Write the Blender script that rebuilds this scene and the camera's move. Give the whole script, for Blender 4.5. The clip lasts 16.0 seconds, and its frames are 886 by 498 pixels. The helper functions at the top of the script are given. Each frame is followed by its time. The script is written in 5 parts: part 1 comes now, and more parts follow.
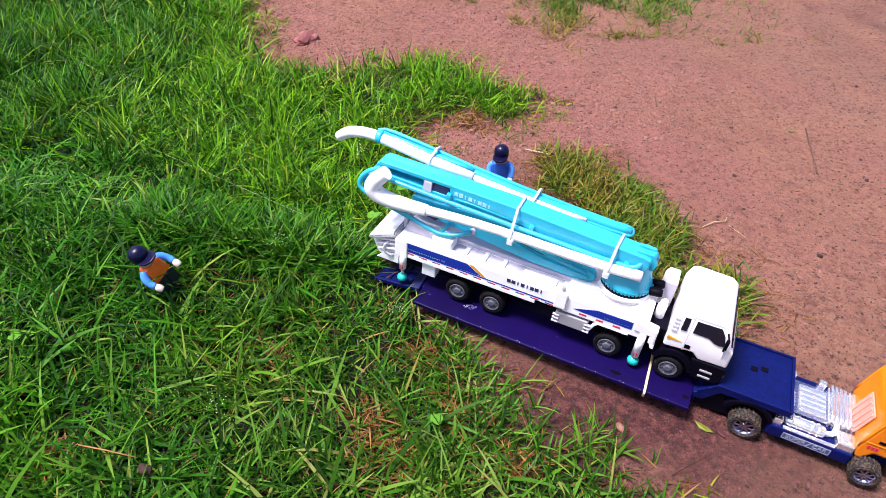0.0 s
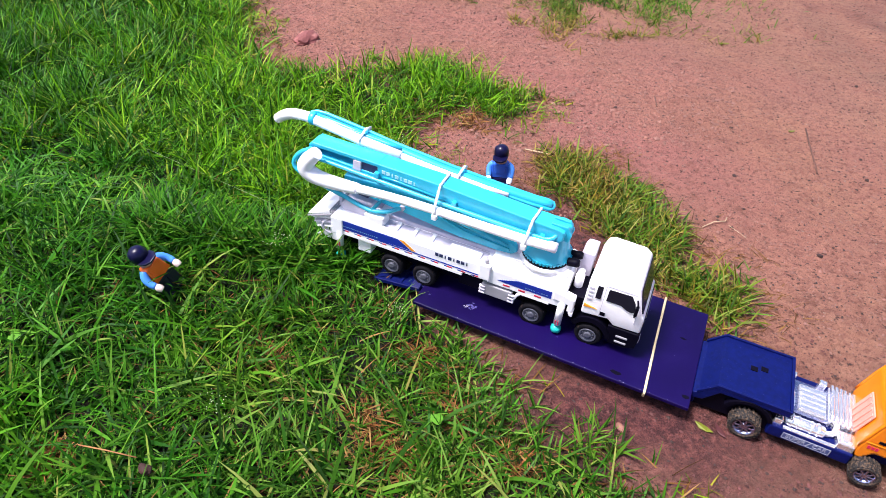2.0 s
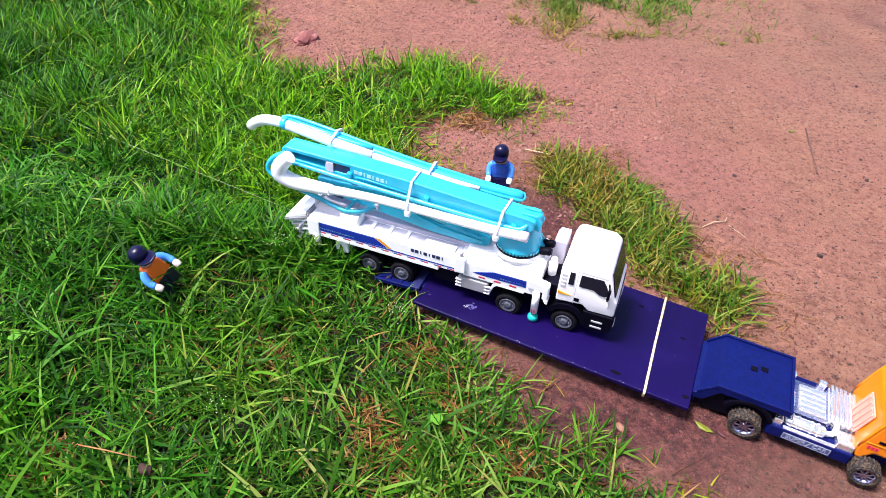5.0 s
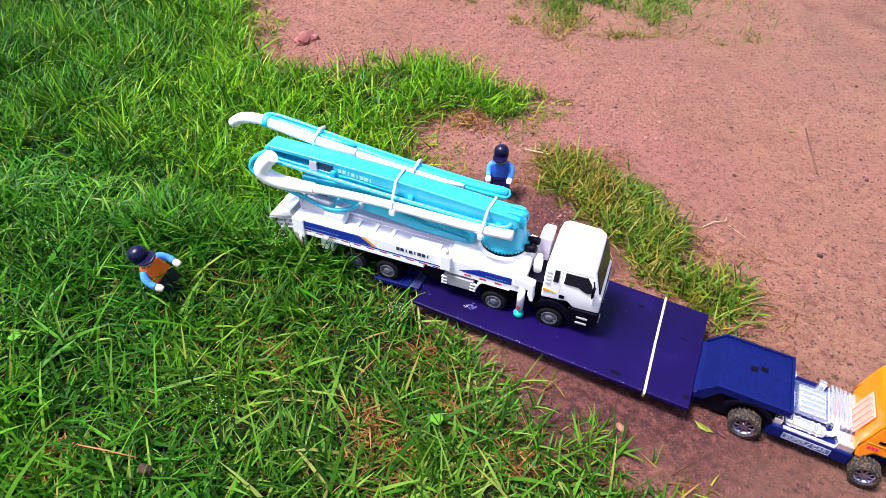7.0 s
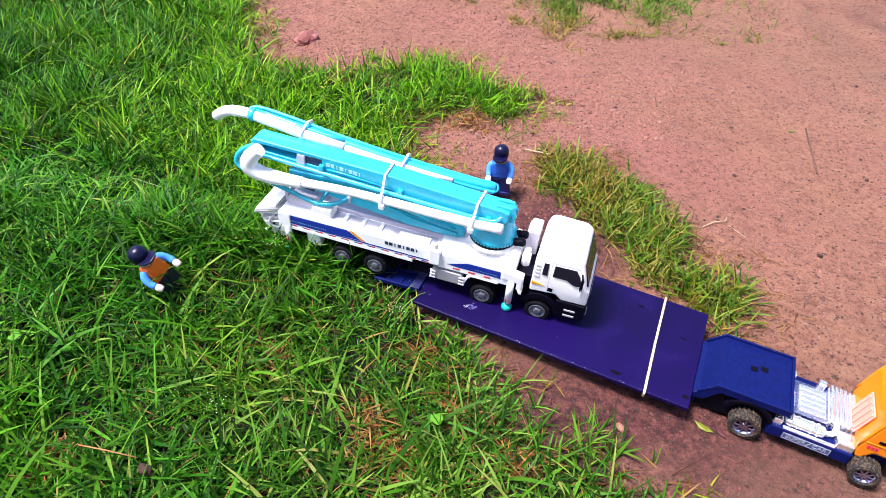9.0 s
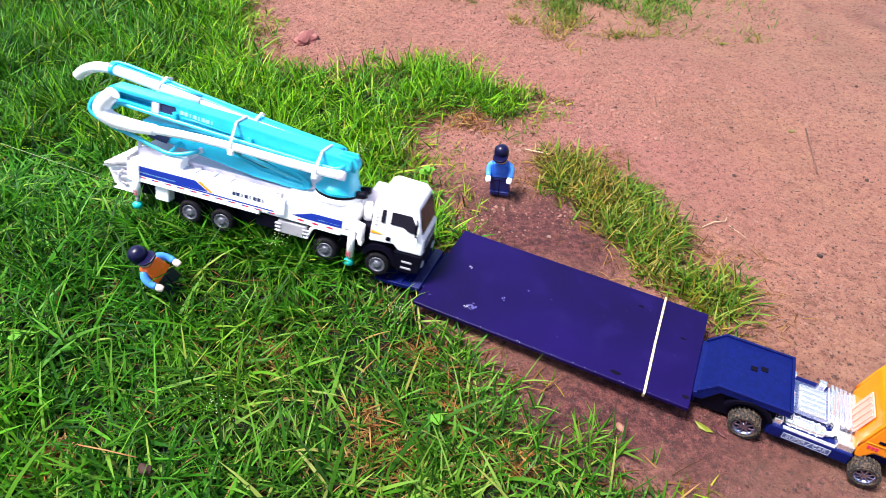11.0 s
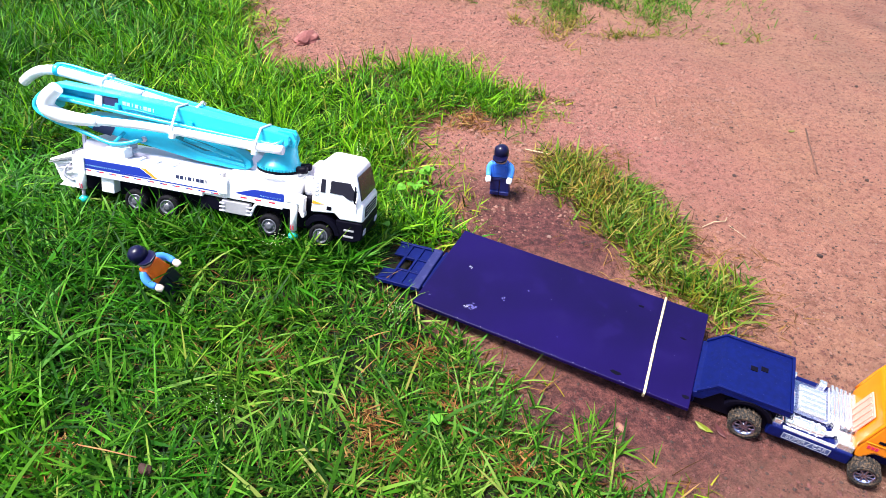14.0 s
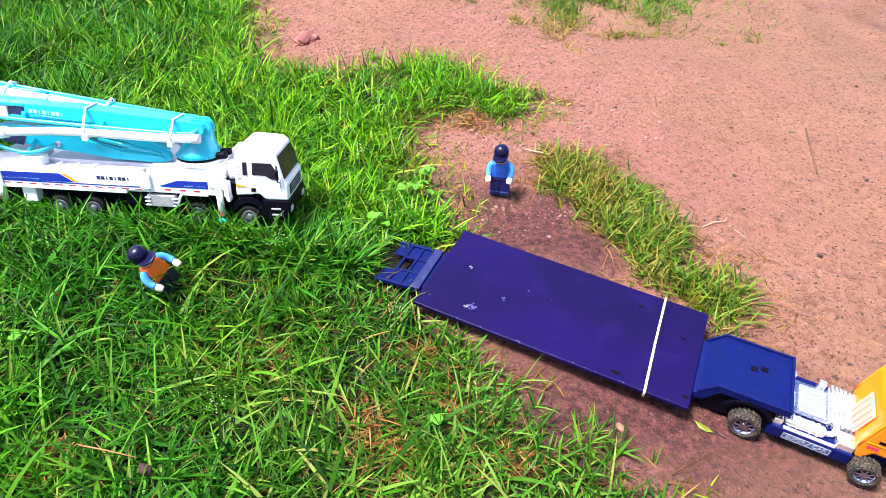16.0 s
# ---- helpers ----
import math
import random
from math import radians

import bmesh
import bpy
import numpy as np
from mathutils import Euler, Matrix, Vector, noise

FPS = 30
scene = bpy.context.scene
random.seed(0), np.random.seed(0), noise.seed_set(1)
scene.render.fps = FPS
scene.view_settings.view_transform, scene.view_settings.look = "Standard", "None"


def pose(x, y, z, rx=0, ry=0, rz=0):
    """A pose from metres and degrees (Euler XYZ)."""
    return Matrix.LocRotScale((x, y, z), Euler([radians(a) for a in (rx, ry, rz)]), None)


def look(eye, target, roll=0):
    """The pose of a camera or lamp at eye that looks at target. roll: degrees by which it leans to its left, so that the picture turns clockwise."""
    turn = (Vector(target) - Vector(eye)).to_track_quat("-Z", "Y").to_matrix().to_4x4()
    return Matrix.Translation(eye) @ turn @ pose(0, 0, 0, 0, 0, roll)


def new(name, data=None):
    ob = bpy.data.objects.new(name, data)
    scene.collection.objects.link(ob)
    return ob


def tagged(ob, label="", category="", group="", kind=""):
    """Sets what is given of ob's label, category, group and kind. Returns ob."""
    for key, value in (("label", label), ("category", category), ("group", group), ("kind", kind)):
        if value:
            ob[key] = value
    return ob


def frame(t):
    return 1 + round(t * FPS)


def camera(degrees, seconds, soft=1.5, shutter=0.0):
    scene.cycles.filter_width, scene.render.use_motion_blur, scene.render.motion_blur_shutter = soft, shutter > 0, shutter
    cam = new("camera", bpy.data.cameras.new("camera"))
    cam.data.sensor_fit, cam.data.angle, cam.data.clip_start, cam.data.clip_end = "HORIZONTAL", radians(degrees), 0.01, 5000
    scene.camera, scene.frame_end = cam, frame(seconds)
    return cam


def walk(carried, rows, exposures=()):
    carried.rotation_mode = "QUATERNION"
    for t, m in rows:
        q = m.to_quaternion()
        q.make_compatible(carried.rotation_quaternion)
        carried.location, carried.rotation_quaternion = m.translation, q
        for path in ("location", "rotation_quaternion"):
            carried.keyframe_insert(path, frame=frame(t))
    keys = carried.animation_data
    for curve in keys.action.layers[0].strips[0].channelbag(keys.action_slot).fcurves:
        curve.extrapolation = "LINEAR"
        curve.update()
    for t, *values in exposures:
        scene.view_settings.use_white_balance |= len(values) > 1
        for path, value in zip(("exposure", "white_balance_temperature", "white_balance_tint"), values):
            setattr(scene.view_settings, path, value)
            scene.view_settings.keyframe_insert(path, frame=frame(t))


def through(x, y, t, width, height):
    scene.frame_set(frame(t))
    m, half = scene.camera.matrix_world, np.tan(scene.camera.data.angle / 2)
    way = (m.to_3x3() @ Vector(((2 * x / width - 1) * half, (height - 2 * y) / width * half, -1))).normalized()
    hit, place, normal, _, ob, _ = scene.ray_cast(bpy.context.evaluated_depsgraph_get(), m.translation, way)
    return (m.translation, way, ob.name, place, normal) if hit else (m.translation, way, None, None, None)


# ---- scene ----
cam = camera(69.23, 16.0, soft=0.78, shutter=0.5)
walk(cam, [(0, pose(0, 0, 0.3459, 50.448, -4.982, 4.102)), (16, pose(0, 0, 0.3459, 50.448, -4.982, 4.102))],
     exposures=[(0, 0.95, 6250, 18.5), (4, 1.14, 6250, 15.5), (9, 1.27, 6300, 13), (12.5, 1.38, 6300, 9), (14.6, 1.43, 6300, 7.5), (16, 1.65, 6300, 5)])

# ---- light: bright overcast sky, soft sun from over the lawn ----
SUN_ELEV, SUN_AZ = 63, 256
world = bpy.data.worlds.new("overcast_sky")
scene.world = world
world.use_nodes = True
wn, wl = world.node_tree.nodes, world.node_tree.links
sky = wn.new("ShaderNodeTexSky")
sky.sky_type, sky.sun_disc = "NISHITA", False
sky.sun_elevation, sky.sun_rotation = radians(SUN_ELEV), radians(SUN_AZ)
sky.air_density, sky.dust_density = 1.0, 3.0
wl.new(sky.outputs[0], wn["Background"].inputs[0])
wn["Background"].inputs[1].default_value = 0.10
sun = new("sun", bpy.data.lights.new("sun", "SUN"))
sun.data.energy, sun.data.angle, sun.data.color = 4.0, radians(16), (1, 0.97, 0.93)
a, e = radians(SUN_AZ), radians(SUN_ELEV)
sun.matrix_world = look((math.sin(a) * math.cos(e) * 5, math.cos(a) * math.cos(e) * 5, math.sin(e) * 5), (0, 0, 0))


# ---- materials ----
def material(name, colour, rough=0.5, metal=0.0, vary=0.12, scale=300.0, bump=0.1, fine=1500.0, coat=0.0, spec=0.5, dirt=None, dirt_at=0.62):
    """A plastic, paint, metal or earth surface with uneven tone, gloss and relief at two scales."""
    m = bpy.data.materials.new(name)
    m.use_nodes = True
    n, l = m.node_tree.nodes, m.node_tree.links
    b = n["Principled BSDF"]
    b.inputs["Metallic"].default_value = metal
    b.inputs["Coat Weight"].default_value = coat
    b.inputs["Specular IOR Level"].default_value = spec
    co = n.new("ShaderNodeTexCoord")
    big, small = n.new("ShaderNodeTexNoise"), n.new("ShaderNodeTexNoise")
    for t, s in ((big, scale * 0.25), (small, fine)):
        t.inputs["Scale"].default_value, t.inputs["Detail"].default_value = s, 5
        l.new(co.outputs["Object"], t.inputs["Vector"])
    ramp = n.new("ShaderNodeValToRGB")
    lo = [max(0, c * (1 - vary)) for c in colour]
    hi = [min(1, c * (1 + vary)) for c in colour]
    ramp.color_ramp.elements[0].position, ramp.color_ramp.elements[0].color = 0.3, (*lo, 1)
    ramp.color_ramp.elements[1].position, ramp.color_ramp.elements[1].color = 0.7, (*hi, 1)
    l.new(big.outputs[0], ramp.inputs[0])
    out = ramp.outputs[0]
    if dirt:
        mix, edge = n.new("ShaderNodeMix"), n.new("ShaderNodeMapRange")
        mix.data_type = "RGBA"
        spots = n.new("ShaderNodeTexNoise")
        spots.inputs["Scale"].default_value, spots.inputs["Detail"].default_value = scale, 8
        l.new(co.outputs["Object"], spots.inputs["Vector"])
        edge.inputs["From Min"].default_value, edge.inputs["From Max"].default_value = dirt_at, dirt_at + 0.1
        l.new(spots.outputs[0], edge.inputs[0])
        l.new(edge.outputs[0], mix.inputs[0])
        l.new(out, mix.inputs[6])
        mix.inputs[7].default_value = (*dirt, 1)
        out = mix.outputs[2]
    l.new(out, b.inputs["Base Color"])
    rr = n.new("ShaderNodeMapRange")
    rr.inputs["To Min"].default_value, rr.inputs["To Max"].default_value = max(0.02, rough - 0.08), min(1, rough + 0.1)
    l.new(small.outputs[0], rr.inputs[0])
    l.new(rr.outputs[0], b.inputs["Roughness"])
    bp = n.new("ShaderNodeBump")
    bp.inputs["Strength"].default_value, bp.inputs["Distance"].default_value = bump, 0.0004
    l.new(small.outputs[0], bp.inputs["Height"])
    l.new(bp.outputs[0], b.inputs["Normal"])
    return m


def leaf_material(name, tones, rough=0.5, through=0.22, patch=None, patch_scale=9.0, poor=None):
    """Leaves: each blade its own tone, some light passes through; patches of another tone over the lawn.
    poor: the tones of blades that grow on poor ground, by the share in the mesh's attribute of that name."""
    m = bpy.data.materials.new(name)
    m.use_nodes = True
    n, l = m.node_tree.nodes, m.node_tree.links
    b, o = n["Principled BSDF"], n["Material Output"]
    g = n.new("ShaderNodeNewGeometry")
    ramp = n.new("ShaderNodeValToRGB")
    r = ramp.color_ramp
    while len(r.elements) < len(tones):
        r.elements.new(0.5)
    for i, (p, c) in enumerate(tones):
        r.elements[i].position, r.elements[i].color = p, (*c, 1)
    l.new(g.outputs["Random Per Island"], ramp.inputs[0])
    out = ramp.outputs[0]
    if poor:
        ramp2, share, mp = n.new("ShaderNodeValToRGB"), n.new("ShaderNodeAttribute"), n.new("ShaderNodeMix")
        while len(ramp2.color_ramp.elements) < len(poor):
            ramp2.color_ramp.elements.new(0.5)
        for i, (p, c) in enumerate(poor):
            ramp2.color_ramp.elements[i].position, ramp2.color_ramp.elements[i].color = p, (*c, 1)
        l.new(g.outputs["Random Per Island"], ramp2.inputs[0])
        share.attribute_name, mp.data_type = "poor", "RGBA"
        l.new(share.outputs["Fac"], mp.inputs[0])
        l.new(out, mp.inputs[6])
        l.new(ramp2.outputs[0], mp.inputs[7])
        out = mp.outputs[2]
    co = n.new("ShaderNodeTexCoord")
    if patch:
        t, e2, mx = n.new("ShaderNodeTexNoise"), n.new("ShaderNodeMapRange"), n.new("ShaderNodeMix")
        t.inputs["Scale"].default_value, t.inputs["Detail"].default_value = patch_scale, 3
        l.new(co.outputs["Object"], t.inputs["Vector"])
        e2.inputs["From Min"].default_value, e2.inputs["From Max"].default_value = 0.45, 0.7
        l.new(t.outputs[0], e2.inputs[0])
        mx.data_type, mx.blend_type = "RGBA", "MULTIPLY"
        l.new(e2.outputs[0], mx.inputs[0])
        l.new(out, mx.inputs[6])
        mx.inputs[7].default_value = (*patch, 1)
        out = mx.outputs[2]
    l.new(out, b.inputs["Base Color"])
    b.inputs["Roughness"].default_value = rough
    b.inputs["Specular IOR Level"].default_value = 0.12
    vein, bp = n.new("ShaderNodeTexNoise"), n.new("ShaderNodeBump")
    vein.inputs["Scale"].default_value = 900
    l.new(co.outputs["Object"], vein.inputs["Vector"])
    bp.inputs["Strength"].default_value, bp.inputs["Distance"].default_value = 0.25, 0.0003
    l.new(vein.outputs[0], bp.inputs["Height"])
    l.new(bp.outputs[0], b.inputs["Normal"])
    tr, mixs = n.new("ShaderNodeBsdfTranslucent"), n.new("ShaderNodeMixShader")
    l.new(out, tr.inputs[0])
    mixs.inputs[0].default_value = through
    l.new(b.outputs[0], mixs.inputs[1])
    l.new(tr.outputs[0], mixs.inputs[2])
    l.new(mixs.outputs[0], o.inputs["Surface"])
    return m


def earth_material():
    """Pinkish sandy soil, damp and darker in places, with grit; a greener, darker bed where turf grows, its colour
    holding the shade between blades.
    """
    m = bpy.data.materials.new("sandy_soil")
    m.use_nodes = True
    n, l = m.node_tree.nodes, m.node_tree.links
    b = n["Principled BSDF"]
    co = n.new("ShaderNodeTexCoord")

    def noise_of(scale, detail=6, rough=0.6):
        t = n.new("ShaderNodeTexNoise")
        t.inputs["Scale"].default_value, t.inputs["Detail"].default_value, t.inputs["Roughness"].default_value = scale, detail, rough
        l.new(co.outputs["Object"], t.inputs["Vector"])
        return t.outputs[0]

    def mix(fac, x, y, blend="MIX"):
        q = n.new("ShaderNodeMix")
        q.data_type, q.blend_type = "RGBA", blend
        l.new(fac, q.inputs[0])
        for v, i in ((x, 6), (y, 7)):
            if isinstance(v, tuple):
                q.inputs[i].default_value = (*v, 1)
            else:
                l.new(v, q.inputs[i])
        return q.outputs[2]

    def step(v, lo, hi):
        q = n.new("ShaderNodeMapRange")
        q.inputs["From Min"].default_value, q.inputs["From Max"].default_value = lo, hi
        l.new(v, q.inputs[0])
        return q.outputs[0]

    wet = n.new("ShaderNodeAttribute")
    wet.attribute_name = "damp_shade"
    shaded_turf = n.new("ShaderNodeAttribute")
    shaded_turf.attribute_name = "shaded_turf"
    c = mix(step(noise_of(14), 0.35, 0.65), SOIL_A, SOIL_B)
    c = mix(step(noise_of(120), 0.45, 0.75), c, SOIL_C)
    pale = n.new("ShaderNodeAttribute")
    pale.attribute_name = "greyed"
    rosy = n.new("ShaderNodeAttribute")
    rosy.attribute_name = "rosy"
    c = mix(rosy.outputs["Fac"], c, SOIL_PINK)
    c = mix(pale.outputs["Fac"], c, SOIL_GREY)
    c = mix(step(noise_of(4.5, 5, 0.65), 0.50, 0.72), c, SOIL_B)
    c = mix(step(noise_of(48, 9, 0.8), 0.53, 0.68), c, SOIL_MUD)
    c = mix(step(noise_of(170, 7, 0.75), 0.50, 0.66), c, SOIL_MUD)
    c = mix(step(noise_of(210, 5, 0.6), 0.60, 0.68), c, SOIL_DARK)
    c = mix(step(noise_of(330, 2), 0.67, 0.74), c, SOIL_LIGHT)
    c = mix(wet.outputs["Fac"], c, mix(step(noise_of(150, 8, 0.8), 0.44, 0.66), SOIL_DAMP, SOIL_DAMP2))
    # near-black turf bed: shade between the blades put into the soil colour
    c = mix(shaded_turf.outputs["Fac"], c, mix(step(noise_of(90), 0.4, 0.6), (0.004, 0.005, 0.0015), (0.014, 0.009, 0.003)))
    l.new(c, b.inputs["Base Color"])
    b.inputs["Roughness"].default_value = 0.85
    b.inputs["Specular IOR Level"].default_value = 0.3
    h1, h2 = noise_of(220, 8, 0.7), noise_of(900, 4)
    b1, b2 = n.new("ShaderNodeBump"), n.new("ShaderNodeBump")
    for q, h, s, d in ((b1, h1, 1.0, 0.0065), (b2, h2, 0.8, 0.0014)):
        q.inputs["Strength"].default_value, q.inputs["Distance"].default_value = s, d
        l.new(h, q.inputs["Height"])
    l.new(b1.outputs[0], b2.inputs["Normal"])
    l.new(b2.outputs[0], b.inputs["Normal"])
    return m


SOIL_A, SOIL_B, SOIL_C = (0.3468, 0.1572, 0.1018), (0.2806, 0.1179, 0.08232), (0.3972, 0.1941, 0.1299)
SOIL_MUD = (0.1544, 0.06103, 0.04284)
SOIL_DARK, SOIL_LIGHT = (0.0406, 0.02044, 0.01632), (0.28, 0.2117, 0.17)
SOIL_DAMP, SOIL_DAMP2 = (0.056, 0.016, 0.018), (0.225, 0.072, 0.062)
SOIL_PINK, SOIL_GREY = (0.331, 0.129, 0.1061), (0.1987, 0.1129, 0.08015)
EARTH = earth_material()
GRASS = leaf_material("lawn_grass", [(0.0, (0.003102, 0.02505, 0.0006944)), (0.3, (0.01009, 0.07513, 0.001736)), (0.65, (0.02948, 0.1541, 0.003472)), (0.9, (0.0636, 0.236, 0.009257)), (0.975, (0.1009, 0.2312, 0.02314)), (1.0, (0.1706, 0.1927, 0.04629))], patch=(1.35, 1.1, 0.75),
                      poor=[(0.0, (0.009239, 0.02982, 0.002067)), (0.3, (0.0277, 0.08602, 0.004133)), (0.65, (0.07203, 0.1604, 0.0124)), (0.9, (0.1292, 0.2351, 0.03306)), (1.0, (0.2494, 0.2409, 0.062))])
GRASS_EDGE_LIT = leaf_material("sunlit_yellow_green_grass", [(0.0, (0.01175, 0.05169, 0.00099)), (0.3, (0.04231, 0.1486, 0.001485)), (0.65, (0.09988, 0.2778, 0.00297)), (0.9, (0.1822, 0.3812, 0.00693)), (1.0, (0.3055, 0.3101, 0.04455))],
                           poor=[(0.0, (0.03525, 0.03877, 0.00198)), (0.3, (0.1058, 0.1293, 0.00495)), (0.65, (0.2233, 0.2197, 0.0099)), (0.9, (0.3174, 0.2327, 0.02228)), (1.0, (0.3878, 0.3101, 0.05445))])
GRASS_DRY = leaf_material("yellowing_grass", [(0.0, (0.010, 0.045, 0.002)), (0.4, (0.040, 0.125, 0.004)), (0.75, (0.088, 0.20, 0.010)), (1.0, (0.19, 0.24, 0.04))],
                          poor=[(0.0, (0.045, 0.035, 0.004)), (0.35, (0.14, 0.105, 0.009)), (0.7, (0.25, 0.150, 0.020)), (1.0, (0.38, 0.23, 0.08))])
THATCH = leaf_material("dry_thatch", [(0.0, (0.040, 0.017, 0.006)), (0.5, (0.150, 0.066, 0.017)), (1.0, (0.29, 0.165, 0.055))], through=0.15, rough=0.7)
RUSTY = leaf_material("rusty_dead_grass", [(0.0, (0.06, 0.020, 0.006)), (0.5, (0.21, 0.080, 0.020)), (1.0, (0.36, 0.19, 0.065))], through=0.15, rough=0.7)
WEED = leaf_material("clover_leaf", [(0.0, (0.05, 0.20, 0.012)), (1.0, (0.11, 0.30, 0.025))], patch=None)
SEED = leaf_material("pale_seed", [(0.0, (0.34, 0.38, 0.2)), (1.0, (0.6, 0.62, 0.42))], through=0.2)
WHITE = material("white_plastic", (0.92, 0.90, 0.93), 0.32, vary=0.04, bump=0.05, dirt=(0.6, 0.56, 0.55), dirt_at=0.7)
# white plastic in a lilac tone, with the shade of deck recesses mixed in
SHADED_LILAC = material("shaded_white_plastic", (0.56, 0.52, 0.62), 0.4, vary=0.06, bump=0.05)
TEAL = material("turquoise_plastic", (0.022, 0.43, 0.61), 0.32, vary=0.10, bump=0.05, coat=0.2)
TEAL_DEEP = material("deep_turquoise_plastic", (0.016, 0.42, 0.62), 0.36, vary=0.10, bump=0.05)
HOSE = material("white_rubber_hose", (0.90, 0.89, 0.94), 0.45, vary=0.05, bump=0.1)
TIE = material("nylon_tie", (0.82, 0.82, 0.84), 0.4, vary=0.05)
BLACK = material("black_plastic", (0.0025, 0.002, 0.007), 0.5, spec=0.07, vary=0.3, bump=0.1)
TYRE = material("tyre_rubber", (0.005, 0.0045, 0.007), 0.75, spec=0.12, vary=0.3, bump=0.3, dirt=(0.03, 0.02, 0.016), dirt_at=0.62)
RIM = material("grey_rim", (0.12, 0.12, 0.15), 0.4, metal=0.3, vary=0.15)
GREY = material("grey_plastic", (0.30, 0.29, 0.32), 0.45, vary=0.1)
GLASS_DARK = material("tinted_pane", (0.012, 0.010, 0.02), 0.2, vary=0.2, bump=0.0, spec=0.25)
BLUE = material("blue_decal", (0.009, 0.028, 0.30), 0.35, vary=0.06, bump=0.03)
ORANGE_D = material("orange_decal", (0.80, 0.30, 0.02), 0.4, vary=0.06, bump=0.03)
RED_D = material("red_decal", (0.55, 0.02, 0.06), 0.4, vary=0.06, bump=0.03)
INK = material("navy_ink", (0.02, 0.025, 0.09), 0.4, vary=0.06, bump=0.03)
PALE_INK = material("pale_ink", (0.36, 0.66, 0.74), 0.4, vary=0.06, bump=0.03)
FOOT = material("green_foot_plastic", (0.01, 0.42, 0.38), 0.35, vary=0.08)
NAVY = material("navy_plastic", (0.0012, 0.0045, 0.066), 0.5, spec=0.15, vary=0.2, bump=0.1, scale=1100, dirt=(0.16, 0.15, 0.24), dirt_at=0.69)
BOARD = material("dark_board", (0.0046, 0.0008, 0.040), 0.42, vary=0.35, bump=0.10, spec=0.16, scale=40, dirt=(0.0062, 0.0018, 0.048), dirt_at=0.55)
NAVY_PALE = material("scuffed_navy_plastic", (0.008, 0.009, 0.075), 0.5, vary=0.25, bump=0.2, dirt=(0.03, 0.028, 0.11), dirt_at=0.58)
DECAL_BG = material("slate_decal", (0.04, 0.06, 0.17), 0.4, vary=0.1, bump=0.03)
CHROME = material("chrome_plastic", (0.97, 0.96, 1.0), 0.18, metal=0.86, vary=0.03, bump=0.0)
AMBER = material("amber_plastic", (0.70, 0.185, 0.004), 0.22, vary=0.07, bump=0.04, coat=0.4)
BAND = material("rubber_band", (0.748, 0.578, 0.336), 0.6, vary=0.1)
CAPK = material("navy_black_cap", (0.004, 0.0035, 0.026), 0.3, vary=0.2, spec=0.25)
VEST = material("orange_vest", (1.0, 0.16, 0.010), 0.35, vary=0.08)
SKYB = material("light_blue_shirt", (0.065, 0.26, 0.80), 0.35, vary=0.08)
MIDB = material("mid_blue_vest", (0.025, 0.12, 0.58), 0.35, vary=0.1)
NAVYB = material("navy_blue_trousers", (0.006, 0.012, 0.10), 0.4, vary=0.2)
DARKB = material("dark_navy_trousers", (0.003, 0.004, 0.02), 0.4, vary=0.2)
SKIN = material("pale_plastic", (0.80, 0.62, 0.55), 0.4, vary=0.06)
FACE = material("tan_plastic", (0.50, 0.27, 0.17), 0.4, vary=0.06)
STONE_R = material("reddish_stone", (0.19, 0.055, 0.05), 0.8, vary=0.3, scale=80, fine=500, bump=0.6, dirt=(0.30, 0.12, 0.10), dirt_at=0.55)
PEBBLE = material("pale_pebble", (0.27, 0.115, 0.08), 0.7, vary=0.2, scale=150, fine=800, bump=0.4)
PEBBLE_D = material("dull_pebble", (0.22, 0.12, 0.10), 0.8, vary=0.2, scale=150, fine=800, bump=0.4)
CRUMB_D = material("dark_crumb", (0.045, 0.023, 0.02), 0.9, vary=0.4, bump=0.4)
CRUMB_L = material("light_crumb", (0.27, 0.16, 0.13), 0.9, vary=0.25, bump=0.4)
CRUMB_S = material("soil_crumb", (0.225, 0.108, 0.083), 0.9, vary=0.25, bump=0.4)
CRUMB_W = material("damp_crumb", (0.105, 0.034, 0.031), 0.85, vary=0.35, bump=0.4)
TYRE_MUD = material("muddy_tyre", (0.012, 0.010, 0.010), 0.8, vary=0.3, bump=0.5, scale=700, dirt=(0.085, 0.052, 0.032), dirt_at=0.50)
TWIG = material("dead_twig", (0.112, 0.049, 0.035), 0.8, vary=0.3, bump=0.5)
STRAW = material("dry_straw", (0.465, 0.3375, 0.21), 0.7, vary=0.2)
BROWN = material("withered_brown", (0.035, 0.011, 0.007), 0.8, vary=0.4, bump=0.6)
STRAW_R = material("rusty_straw", (0.36, 0.15, 0.05), 0.7, vary=0.2)
THREAD = material("pale_thread", (0.22, 0.30, 0.12), 0.5, vary=0.1)
LEAF_Y = material("yellow_green_leaf", (0.143, 0.16, 0.012), 0.5, vary=0.2)
LEAF_R = material("maroon_leaf", (0.065, 0.0125, 0.015), 0.6, vary=0.2)


# ---- mesh helpers (lengths in millimetres) ----
def V(*c):
    return Vector(c)


